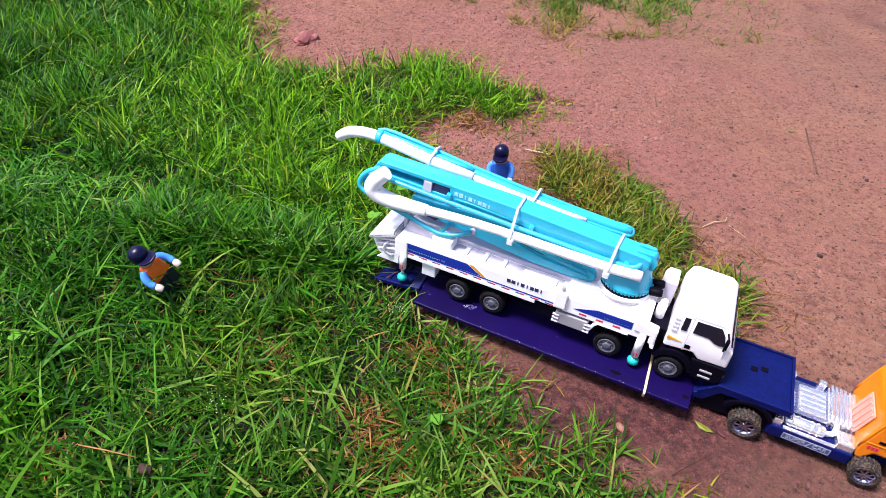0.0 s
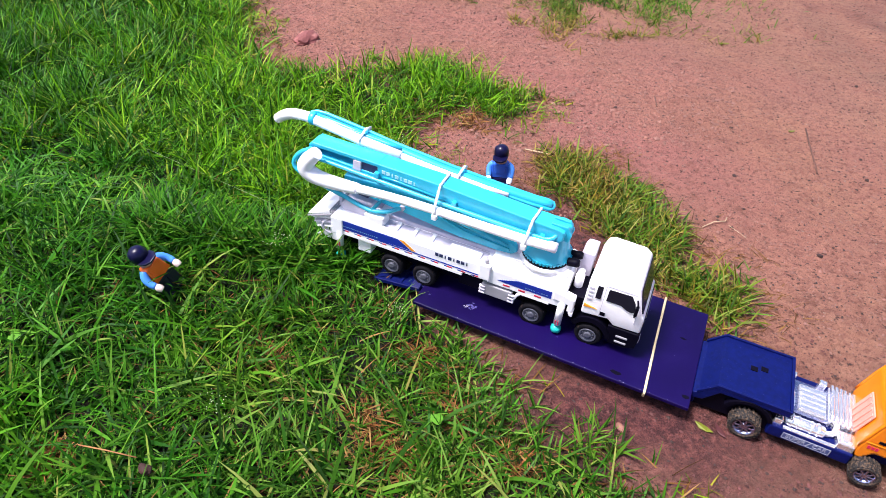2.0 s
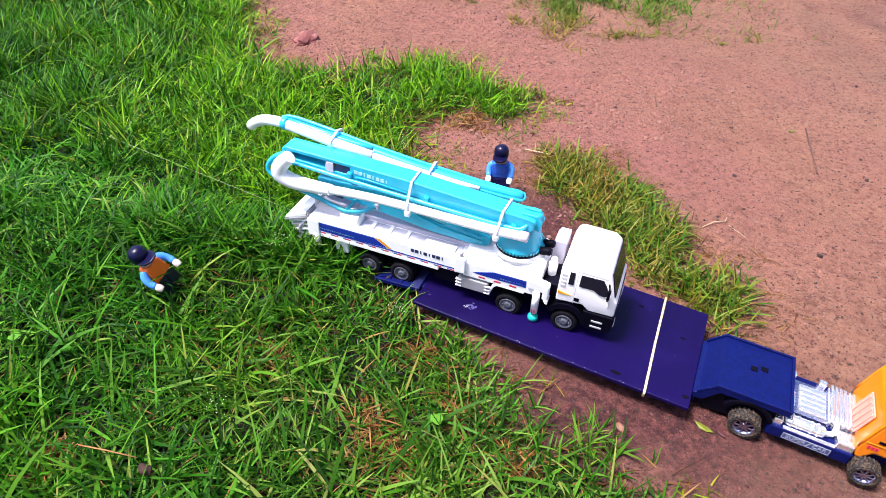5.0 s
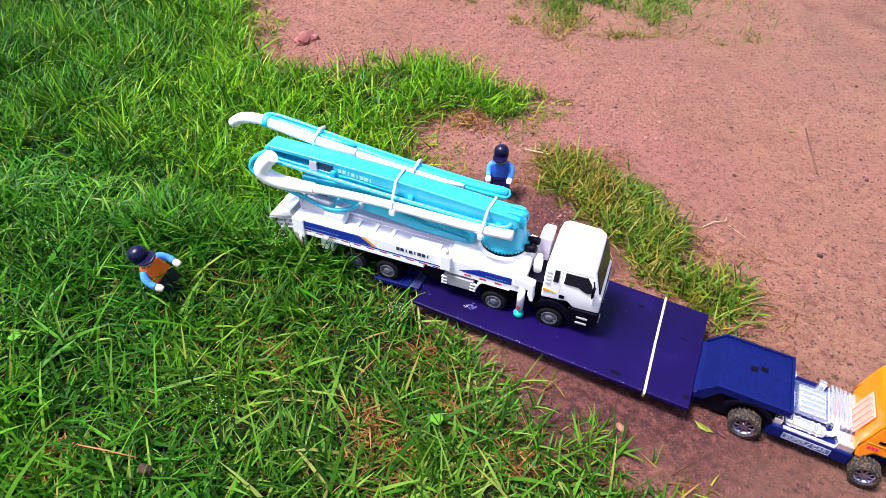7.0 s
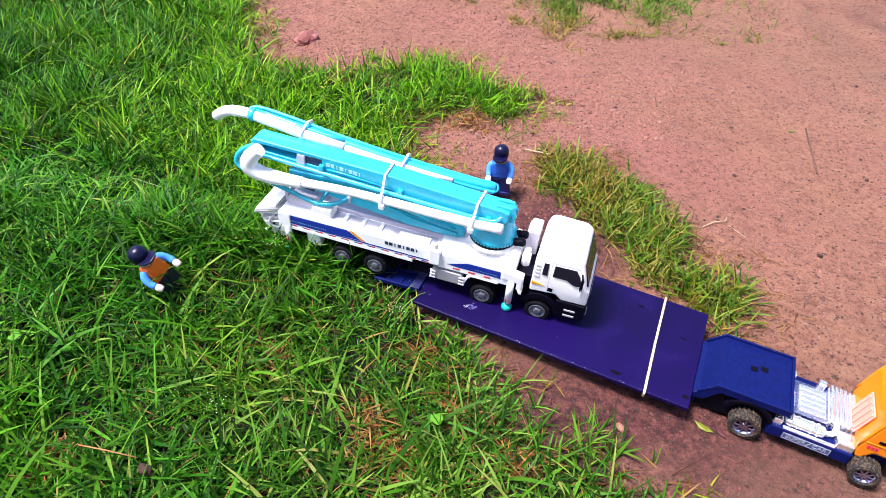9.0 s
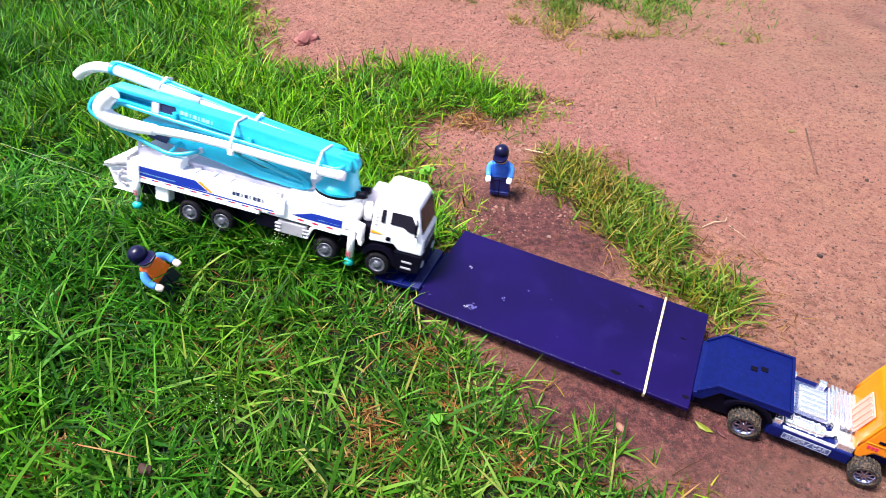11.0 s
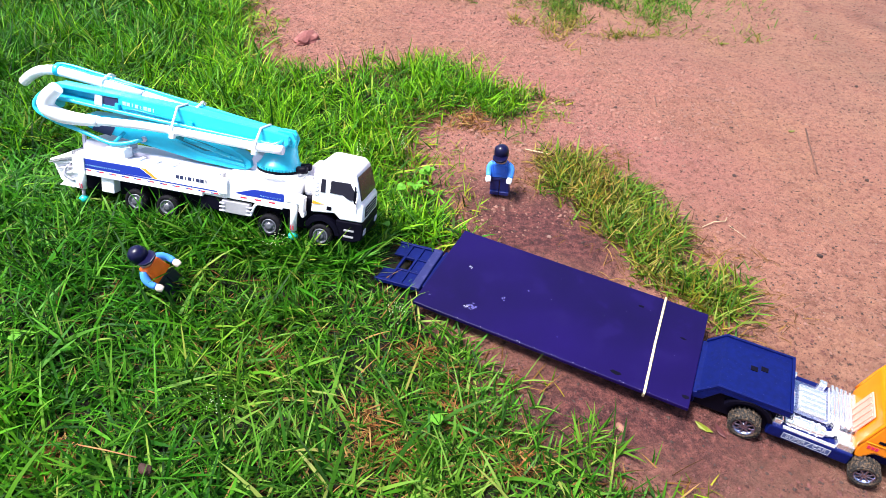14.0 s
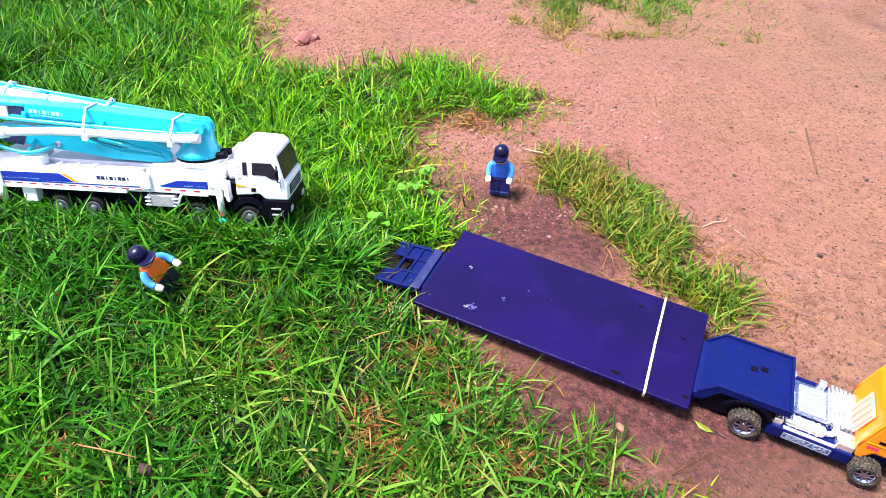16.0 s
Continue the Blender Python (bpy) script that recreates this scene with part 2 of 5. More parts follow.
def box(bm, x0, x1, y0, y1, z0, z1, bevel=0.0, m=None):
    g = bmesh.ops.create_cube(bm, size=1)["verts"]
    for v in g:
        v.co = V(x0 + (v.co.x + 0.5) * (x1 - x0), y0 + (v.co.y + 0.5) * (y1 - y0), z0 + (v.co.z + 0.5) * (z1 - z0))
    if bevel:
        es = list({e for v in g for e in v.link_edges})
        g = bmesh.ops.bevel(bm, geom=es, offset=bevel, segments=2, profile=0.5, affect="EDGES")["verts"]
    if m:
        bmesh.ops.transform(bm, matrix=m, verts=list({v for v in g}))
    return bm


def prism(bm, outline, lo, hi, axis="y", bevel=0.0):
    """Extrudes an outline: of (x, z) along y, (y, z) along x, or (x, y) along z."""
    put = {"y": lambda p, d: V(p[0], d, p[1]), "x": lambda p, d: V(d, p[0], p[1]), "z": lambda p, d: V(p[0], p[1], d)}[axis]
    a = [bm.verts.new(put(p, lo)) for p in outline]
    b = [bm.verts.new(put(p, hi)) for p in outline]
    fs = [bm.faces.new(a), bm.faces.new(b[::-1])]
    k = len(a)
    for i in range(k):
        fs.append(bm.faces.new((a[i], b[i], b[(i + 1) % k], a[(i + 1) % k])))
    bmesh.ops.recalc_face_normals(bm, faces=fs)
    if bevel:
        es = list({e for f in fs for e in f.edges})
        bmesh.ops.bevel(bm, geom=es, offset=bevel, segments=2, profile=0.5, affect="EDGES")
    return bm


def tube(bm, pts, r, segs=10, closed=False, smooth=0):
    """A pipe through points; r is a radius or one for each point."""
    pts = [V(*p) for p in pts]
    rs = list(r) if isinstance(r, (list, tuple)) else [r] * len(pts)
    for _ in range(smooth):
        q, qr = [], []
        k = len(pts)
        for i in range(k if closed else k - 1):
            a, b, ra, rb = pts[i], pts[(i + 1) % k], rs[i], rs[(i + 1) % k]
            q += [a.lerp(b, 0.25), a.lerp(b, 0.75)]
            qr += [ra * 0.75 + rb * 0.25, ra * 0.25 + rb * 0.75]
        if not closed:
            q, qr = [pts[0]] + q + [pts[-1]], [rs[0]] + qr + [rs[-1]]
        pts, rs = q, qr
    k, rings, side = len(pts), [], None
    for i, p in enumerate(pts):
        a, b = (pts[i - 1], pts[(i + 1) % k]) if closed else (pts[max(i - 1, 0)], pts[min(i + 1, k - 1)])
        d = (b - a).normalized()
        if side is None:
            side = d.orthogonal().normalized()
        side = (side - d * side.dot(d)).normalized()
        up = d.cross(side)
        rings.append([bm.verts.new(p + (side * math.cos(t) + up * math.sin(t)) * rs[i]) for t in [2 * math.pi * j / segs for j in range(segs)]])
    for i in range(k if closed else k - 1):
        a, b = rings[i], rings[(i + 1) % k]
        for j in range(segs):
            f = bm.faces.new((a[j], a[(j + 1) % segs], b[(j + 1) % segs], b[j]))
            f.smooth = True
    if not closed:
        bm.faces.new(rings[0][::-1])
        bm.faces.new(rings[-1])
    return bm


def lathe(bm, profile, segs=24, m=Matrix(), smooth=True):
    """Turns a profile of (radius, height) round z, then places it by m."""
    rings = [[bm.verts.new(m @ V(r * math.cos(2 * math.pi * j / segs), r * math.sin(2 * math.pi * j / segs), z)) for j in range(segs)] for r, z in profile]
    for a, b in zip(rings, rings[1:]):
        for j in range(segs):
            bm.faces.new((a[j], a[(j + 1) % segs], b[(j + 1) % segs], b[j])).smooth = smooth
    bm.faces.new(rings[0][::-1])
    bm.faces.new(rings[-1])
    return bm


def ON_Y(x, y, z):
    return Matrix.Translation((x, y, z)) @ pose(0, 0, 0, -90, 0, 0)


def ON_X(x, y, z):
    return Matrix.Translation((x, y, z)) @ pose(0, 0, 0, 0, 90, 0)


def AT(x, y, z):
    return Matrix.Translation((x, y, z))


def mesh_of(name, bm, mat):
    bmesh.ops.recalc_face_normals(bm, faces=bm.faces)
    bmesh.ops.scale(bm, vec=(0.001, 0.001, 0.001), verts=bm.verts)
    me = bpy.data.meshes.new(name)
    bm.to_mesh(me)
    bm.free()
    for q in (mat if isinstance(mat, (list, tuple)) else [mat]):
        me.materials.append(q)
    return me


def part(name, bm, mat, parent, label="", at=None):
    ob = new(name, mesh_of(name, bm, mat))
    ob.parent = parent
    if at is not None:
        ob.matrix_basis = at
    return tagged(ob, label) if label else ob


def thing(name, label, category, m, group=""):
    ob = new(name)
    ob.empty_display_size = 0.01
    ob.matrix_world = m
    return tagged(ob, label, category, group)


B = bmesh.new


# ---- ground ----
DECK = pose(0.0929, 0.3474, 0.0175, 1.486, -0.756, -21.253)
TRAILER = pose(0.0929, 0.3474, 0, 0, 0, -21.253)
LAWN = [(-3, -2.0), (0.02, -0.4), (0.135, 0.14), (0.152, 0.200), (0.136, 0.222), (0.113, 0.236), (0.086, 0.251), (0.060, 0.265), (0.045, 0.287), (0.033, 0.305), (0.0, 0.330),
        (-0.022, 0.360), (-0.029, 0.40), (0.002, 0.418), (0.012, 0.448), (0.008, 0.490), (-0.010, 0.53), (-0.028, 0.572), (-0.041, 0.610), (-0.030, 0.637), (0.025, 0.648), (0.060, 0.638),
        (0.110, 0.705), (0.113, 0.745), (0.029, 0.772), (0.004, 0.828), (-0.051, 0.842), (-0.091, 0.783), (-0.158, 0.748), (-0.226, 0.749), (-0.268, 0.80), (-0.305, 0.94), (-0.6, 2.2), (-3, 3)]
ISLAND = [(0.078, 0.609), (0.115, 0.620), (0.156, 0.617), (0.185, 0.573), (0.208, 0.545), (0.233, 0.501), (0.232, 0.470), (0.232, 0.445), (0.256, 0.446), (0.270, 0.422), (0.261, 0.383), (0.237, 0.345), (0.209, 0.341), (0.203, 0.373), (0.179, 0.395), (0.163, 0.406), (0.153, 0.431), (0.131, 0.455), (0.118, 0.489), (0.085, 0.536)]
TUFT_TOP = [(0.095, 0.965), (0.129, 0.905), (0.185, 0.96), (0.225, 1.04), (0.36, 1.0), (0.53, 1.08), (0.60, 1.18), (0.5, 1.4), (0.12, 1.35)]
LAWN_TOP = [(-0.06, 1.05), (0.0, 1.04), (0.02, 1.3), (-0.08, 1.3)]


def inside(poly, x, y):
    """Which of the points lie in a polygon."""
    hit = np.zeros(len(x), bool)
    k = len(poly)
    for i in range(k):
        (x0, y0), (x1, y1) = poly[i], poly[(i + 1) % k]
        cross = (y0 > y) != (y1 > y)
        xs = x0 + (y - y0) / ((y1 - y0) or 1e-9) * (x1 - x0)
        hit ^= cross & (x < xs)
    return hit


def rim(poly, x, y):
    """How far the points lie from the outline of a polygon."""
    best = np.full(len(x), 9.0)
    for (x0, y0), (x1, y1) in zip(poly, poly[1:] + poly[:1]):
        ex, ey = x1 - x0, y1 - y0
        k = np.clip(((x - x0) * ex + (y - y0) * ey) / (ex * ex + ey * ey), 0, 1)
        best = np.minimum(best, np.hypot(x - x0 - k * ex, y - y0 - k * ey))
    return best


def lawn_rim(x, y):
    """How far a point lies inside the lawn's edge; the turf stays thick round the tail of the toy lorry and near its front."""
    return rim(LAWN, x, y) + 0.08 * np.exp(-((x + 0.01) ** 2 + (y - 0.365) ** 2) / 0.065 ** 2) + 0.03 * np.exp(-((x - 0.10) ** 2 + (y - 0.225) ** 2) / 0.06 ** 2)


def wobble(x, y, f, seed):
    """A smooth unevenness between about -1 and 1."""
    r = np.random.RandomState(seed)
    s = np.zeros_like(x)
    for k in range(7):
        a, ph, m = r.uniform(0, 6.283), r.uniform(0, 6.283), f * r.uniform(0.5, 1.9)
        s += np.sin((x * np.cos(a) + y * np.sin(a)) * m + ph)
    return s / 3.2


def height(x, y):
    """The height of the soil: gentle hummocks, a low ridge in the lawn where the pump truck rolls out."""
    h = 0.0022 * wobble(x, y, 16, 3) + 0.0014 * wobble(x, y, 60, 4) + 0.0007 * wobble(x, y, 190, 5) + 0.0004 * wobble(x, y, 420, 6)
    along = 1 / (1 + np.exp(np.clip((x + 0.05) / 0.035, -50, 50))) / (1 + np.exp(np.clip(-(x + 0.36) / 0.035, -50, 50)))
    h += 0.012 * along * np.exp(-((y - 0.38) / 0.055) ** 2)
    flat = np.exp(-(((x - 0.12) / 0.16) ** 2 + ((y - 0.32) / 0.12) ** 2) ** 2)
    return h * (1 - 0.8 * flat) + 0.001 * flat


def build_ground():
    def axis(lo, hi, fine):
        core = np.arange(lo, hi, fine)
        far = np.cumsum(fine * 1.13 ** np.arange(1, 64))
        return np.concatenate([(lo - far)[::-1], core, hi + far])
    gx, gy = axis(-0.9, 1.1, 0.0045), axis(0.1, 1.5, 0.0045)
    X, Y = [q.ravel() for q in np.meshgrid(gx, gy)]
    near = np.exp(-(np.maximum(0, np.hypot(X, Y - 0.6) - 1.2)))
    Z = height(X, Y) * near
    w, k = len(gx), len(gy)
    idx = np.arange(w * k).reshape(k, w)
    quads = np.stack([idx[:-1, :-1], idx[:-1, 1:], idx[1:, 1:], idx[1:, :-1]], -1).reshape(-1, 4)
    me = bpy.data.meshes.new("ground")
    me.from_pydata(np.stack([X, Y, Z], 1).tolist(), [], quads.tolist())
    me.materials.append(EARTH)
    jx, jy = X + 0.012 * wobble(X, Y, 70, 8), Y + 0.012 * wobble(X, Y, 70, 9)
    shaded_turf = np.maximum(inside(LAWN, jx, jy) * np.clip((lawn_rim(jx, jy) - 0.008) / 0.05, 0, 1), inside(ISLAND, jx, jy) * 0.15)
    damp_shade = np.zeros(len(X))
    # damp patches; those by the board also carry the shade under it as colour
    for cx, cy, rx, ry, s in ((0.14, 0.280, 0.17, 0.075, 1.0), (0.22, 0.22, 0.16, 0.06, 0.45), (0.088, 0.47, 0.10, 0.085, 1.0), (0.05, 0.36, 0.1, 0.05, 0.8), (0.95, 1.25, 0.3, 0.25, 0.5)):
        damp_shade = np.maximum(damp_shade, s * np.exp(-(((X - cx) / rx) ** 2 + ((Y - cy) / ry) ** 2) ** 1.5))
    damp_shade = np.clip(damp_shade + 0.25 * wobble(X, Y, 45, 12) * (damp_shade > 0.1), 0, 1)
    rosy = np.clip(1.0 - 2.2 * np.hypot((X - 0.02) / 1.2, Y - 0.72) + 0.3 * wobble(X, Y, 20, 13), 0, 1)
    greyed = np.zeros(len(X))
    for cx, cy, rx, ry, q in ((0.72, 1.02, 0.34, 0.34, 0.55), (0.30, 0.20, 0.16, 0.07, 0.8), (0.40, 0.30, 0.10, 0.08, 0.45), (0.35, 0.98, 0.2, 0.12, 0.35)):
        greyed = np.maximum(greyed, q * np.exp(-((X - cx) / rx) ** 2 - ((Y - cy) / ry) ** 2))
    greyed = np.clip(greyed * (1 + 0.4 * wobble(X, Y, 30, 14)), 0, 1)
    for name, val in (("shaded_turf", shaded_turf), ("damp_shade", damp_shade), ("rosy", rosy), ("greyed", greyed)):
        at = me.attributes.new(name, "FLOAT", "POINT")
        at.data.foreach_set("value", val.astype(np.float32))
    me.shade_smooth()
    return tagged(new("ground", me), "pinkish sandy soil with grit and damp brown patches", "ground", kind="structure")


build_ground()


# ---- grass ----
def blades(name, x, y, length, lean, width, mat, label, seed, cap=None, curl=1.3, category="grass", poor=None):
    """A mass of grass blades: each rises from its root, leans over and tapers to a point."""
    r = np.random.RandomState(seed)
    n = len(x)
    az = r.uniform(0, 2 * np.pi, n)
    dx, dy = np.cos(az), np.sin(az)
    tw = r.uniform(-0.7, 0.7, n)
    sx, sy, sz = -dy * np.cos(tw), dx * np.cos(tw), np.sin(tw)
    base = height(x, y) - 0.002
    px, py, pz = x.copy(), y.copy(), base.copy()
    ang = lean.copy()
    levels, prof = 5, (0.75, 1.0, 0.9, 0.6, 0.0)
    bend = curl * r.uniform(0.2, 1.0, n) / (levels - 1)
    seg = length / (levels - 1)
    verts = np.zeros((n, 2 * levels - 1, 3))
    for i in range(levels):
        if i:
            px, py, pz = px + dx * np.sin(ang) * seg, py + dy * np.sin(ang) * seg, pz + np.cos(ang) * seg
            ang = np.minimum(ang + bend, 2.2)
        top = pz if cap is None else np.minimum(pz, np.maximum(cap, base + 0.001 * (i + 1)))
        top = np.maximum(top, base + 0.0005)
        w = width * prof[i] / 2
        if i < levels - 1:
            verts[:, 2 * i] = np.stack([px - sx * w, py - sy * w, top - sz * w], 1)
            verts[:, 2 * i + 1] = np.stack([px + sx * w, py + sy * w, top + sz * w], 1)
        else:
            verts[:, 2 * i] = np.stack([px, py, top], 1)
    m = 2 * levels - 1
    face = [[0, 1, 3], [0, 3, 2], [2, 3, 5], [2, 5, 4], [4, 5, 7], [4, 7, 6], [6, 7, 8]]
    tri = (np.arange(n)[:, None, None] * m + np.array(face)[None]).reshape(-1, 3)
    me = bpy.data.meshes.new(name)
    me.vertices.add(n * m)
    me.vertices.foreach_set("co", verts.reshape(-1).astype(np.float32))
    me.loops.add(tri.size)
    me.loops.foreach_set("vertex_index", tri.reshape(-1).astype(np.int32))
    me.polygons.add(len(tri))
    me.polygons.foreach_set("loop_start", np.arange(0, tri.size, 3, dtype=np.int32))
    me.polygons.foreach_set("use_smooth", np.ones(len(tri), bool))
    me.update(calc_edges=True)
    me.materials.append(mat)
    if poor is not None:
        at = me.attributes.new("poor", "FLOAT", "POINT")
        at.data.foreach_set("value", np.repeat(poor, m).astype(np.float32))
    return tagged(new(name, me), label, category, kind="stuff")


def slope(v, at, soft):
    return 1 / (1 + np.exp(np.clip(-(v - at) / soft, -50, 50)))


def scatter(poly, n, seed, x0, x1, y0, y1, jitter=0.010, keep=None):
    r = np.random.RandomState(seed)
    x, y = r.uniform(x0, x1, n), r.uniform(y0, y1, n)
    ok = inside(poly, x + jitter * wobble(x, y, 90, seed + 1), y + jitter * wobble(x, y, 90, seed + 2))
    if keep is not None:
        ok &= r.uniform(0, 1, n) < keep(x, y)
    # nothing grows through the board and the toy lorry
    u, v = in_trailer(x, y)
    ok &= ~((abs(u) < 0.108) & (abs(v) < 0.050)) & ~((u > -0.15) & (u < 0.32) & (abs(v + 0.006) < 0.034))
    return x[ok], y[ok], r


def in_trailer(x, y):
    c, s = math.cos(radians(-21.253)), math.sin(radians(-21.253))
    return (x - 0.0929) * c + (y - 0.3474) * s, -(x - 0.0929) * s + (y - 0.3474) * c


def pressed(x, y):
    """How high grass may stand: pressed down where the truck has rolled and close beside the board."""
    cap = np.full(len(x), 0.2)
    along = (x > -0.42) & (x < 0.02)
    mid = 0.417 - 0.10 * (x + 0.19)
    mid = np.where(x > -0.06, 0.404 - 0.33 * (x + 0.06), mid)
    v = y - mid
    lane = along & (abs(v) < 0.046 + 0.006 * wobble(x, y, 120, 41))
    cap = np.where(lane, np.clip(0.016 - 0.18 * v, 0.010, 0.020) + 1.1 * np.maximum(0, abs(v) - 0.025), cap)
    u, w = in_trailer(x, y)
    side = np.maximum(np.maximum(abs(u) - 0.105, abs(w) - 0.055), 0)
    cap = np.minimum(cap, np.where((w < 0) & (u < 0.05), 0.0135, 0.0105) + 0.6 * side)
    return cap


def worn(x, y):
    """Small worn spots in the lawn where dead grass shows."""
    s = np.zeros(len(x))
    for cx, cy, d in WORN:
        s = np.maximum(s, np.exp(-(((x - cx) ** 2 + (y - cy) ** 2) / d ** 2) ** 1.5))
    return s


WORN = [(-0.112, 0.285, 0.013), (-0.007, 0.299, 0.013), (0.019, 0.252, 0.012), (-0.040, 0.243, 0.012), (-0.025, 0.227, 0.013), (-0.013, 0.216, 0.011), (0.058, 0.224, 0.010), (-0.208, 0.196, 0.012), (0.013, 0.652, 0.03)]


def build_grass():
    def thick(x, y):
        clump = np.clip(0.68 + 0.45 * wobble(x, y, 75, 31) + 0.20 * wobble(x, y, 30, 32), 0.15, 1)
        fade = 0.12 + 0.88 * np.clip(lawn_rim(x, y) / 0.032, 0, 1)
        near = 0.80 + 0.20 * slope(y, 0.38, 0.03) - 0.12 * slope(x, -0.12, 0.04) * slope(-y, -0.36, 0.02)
        return clump * fade * near * np.clip(1.0 - 1.5 * (y - 0.45), 0.60, 1) * (1 - 0.93 * worn(x, y))

    x, y, r = scatter(LAWN, 330000, 21, -1.0, 0.2, 0.08, 1.5, jitter=0.016, keep=thick)
    n = len(x)
    front = slope(-y, -0.37, 0.025)
    tall = np.clip(0.5 + 0.9 * (y - 0.45) - 0.8 * x, 0.35, 1.2)
    length = (0.018 + 0.038 * r.beta(2, 3, n)) * (0.72 + 0.5 * tall) * (0.85 + 0.22 * wobble(x, y, 48, 36))
    length *= 1 - 0.4 * worn(x, y) ** 0.4
    length *= 0.55 + 0.45 * np.clip(lawn_rim(x, y) / 0.04, 0, 1)
    lean = (r.normal(0.95, 0.38, n) + 0.12 * front).clip(0.05, 1.5)
    width = (0.0007 + 0.0019 * r.beta(2, 2.5, n))
    # some long straight blades lie across the near lawn
    u, v = in_trailer(x, y)
    lone = (r.uniform(0, 1, n) < 0.09 * front) & ((abs(v) > 0.11) | (abs(u) > 0.19)) & (rim(LAWN, x, y) > 0.035)
    length, lean, width = np.where(lone, r.uniform(0.036, 0.062, n), length), np.where(lone, lean.clip(0.7, 1.3), lean), np.where(lone, width * 1.2, width)
    cap = pressed(x, y)
    # the lawn turns yellower towards the bare soil, and olive where it is thin; farther back the brighter tones paint
    # in sunlight
    edge = x + 0.25 * (y - 0.45) + 0.05 * wobble(x, y, 25, 51) + r.normal(0, 0.11, n) > -0.10 - 0.22 * slope(y, 0.47, 0.02)
    edge &= y + r.normal(0, 0.02, n) > 0.40
    olive = slope(x, -0.13, 0.06) * slope(-y, -0.37, 0.03) * 0.75 + 0.22 * wobble(x, y, 45, 37) + r.normal(0, 0.25, n)
    olive = np.clip(np.where(edge, 0.75 - lawn_rim(x, y) / 0.04 + r.normal(0, 0.25, n) + 0.2 * wobble(x, y, 60, 38), olive), 0, 1)
    for name, pick, mat, label, seed in (("lawn", ~edge, GRASS, "lush green lawn grass with thin crossing blades", 5), ("lawn_edge_lit", edge, GRASS_EDGE_LIT, "yellow-green lawn grass beside the bare soil and, coloured as sunlit, farther back", 15)):
        blades(name, x[pick], y[pick], length[pick], lean[pick], width[pick], mat, label, seed, cap=cap[pick], curl=0.85, poor=olive[pick])
    # short undergrowth between the blades
    x, y, r = scatter(LAWN, 150000, 34, -0.75, 0.2, 0.1, 0.95, jitter=0.014, keep=lambda x, y: 0.62 * (1 - 0.9 * worn(x, y)) * np.clip(lawn_rim(x, y) / 0.03, 0.1, 1))
    n = len(x)
    blades("undergrowth", x, y, r.uniform(0.008, 0.020, n), r.normal(0.9, 0.4, n).clip(0.1, 1.5), r.uniform(0.0007, 0.0016, n), GRASS,
           "short green undergrowth between the lawn blades", 19, cap=pressed(x, y), curl=0.9, poor=np.clip(0.5 * slope(x, -0.13, 0.06) + r.normal(0.1, 0.25, n), 0, 1))
    # taller blades beside the lane where the truck has rolled
    r = np.random.RandomState(77)
    n = 2000
    x = r.uniform(-0.25, -0.065, n)
    y = 0.417 - 0.10 * (x + 0.19) - 0.040 + 0.05 * r.beta(1, 2.0, n)
    blades("lane_edge_grass", x, y, r.uniform(0.024, 0.046, n), r.normal(0.98, 0.35, n).clip(0.05, 1.3), 0.0009 + 0.0019 * r.beta(2, 2.5, n), GRASS,
           "taller green grass beside the rolled lane", 9, curl=0.9, poor=np.clip(r.normal(0.1, 0.3, n), 0, 1))
    x, y, r = scatter(LAWN, 200000, 22, -0.9, 0.2, 0.1, 1.4, jitter=0.022, keep=lambda x, y: 0.06 + 0.85 * worn(x, y) + 0.22 * slope(x, -0.15, 0.06) * slope(-y, -0.38, 0.03) + 0.3 * np.clip(1 - lawn_rim(x, y) / 0.04, 0, 1))
    n = len(x)
    blades("dry_thatch", x, y, r.uniform(0.012, 0.032, n), r.normal(1.3, 0.2, n).clip(0.6, 1.55), r.uniform(0.0006, 0.0013, n), THATCH,
           "brown dead grass lying among the lawn", 6, cap=pressed(x, y), curl=0.8)
    # rusty tufts of dead grass in the worn spots
    r = np.random.RandomState(83)
    x = np.concatenate([cx + r.normal(0, d * 0.42, 230) for cx, cy, d in WORN])
    y = np.concatenate([cy + r.normal(0, d * 0.42, 230) for cx, cy, d in WORN])
    n = len(x)
    blades("rusty_thatch", x, y, r.uniform(0.007, 0.020, n), r.normal(1.15, 0.3, n).clip(0.3, 1.55), r.uniform(0.0005, 0.0011, n), RUSTY,
           "rust-brown dead grass in worn spots of the lawn", 18, curl=1.2)
    # stragglers past the rim of the lawn, on the bare soil
    ring = [(px + 0.030, py + 0.004) for px, py in LAWN]
    x, y, r = scatter(ring, 60000, 29, -0.3, 0.2, 0.18, 0.9, jitter=0.02, keep=lambda x, y: 0.5 * ~inside(LAWN, x, y) * np.clip(0.4 + 0.9 * wobble(x, y, 80, 43), 0, 1))
    n = len(x)
    blades("straggling_grass", x, y, r.uniform(0.008, 0.022, n), r.normal(1.1, 0.3, n).clip(0.3, 1.5), r.uniform(0.0006, 0.0014, n), GRASS_EDGE_LIT,
           "short yellow stragglers of grass on bare soil", 17, cap=pressed(x, y), curl=0.8, poor=np.clip(r.normal(0.6, 0.4, n), 0, 1))
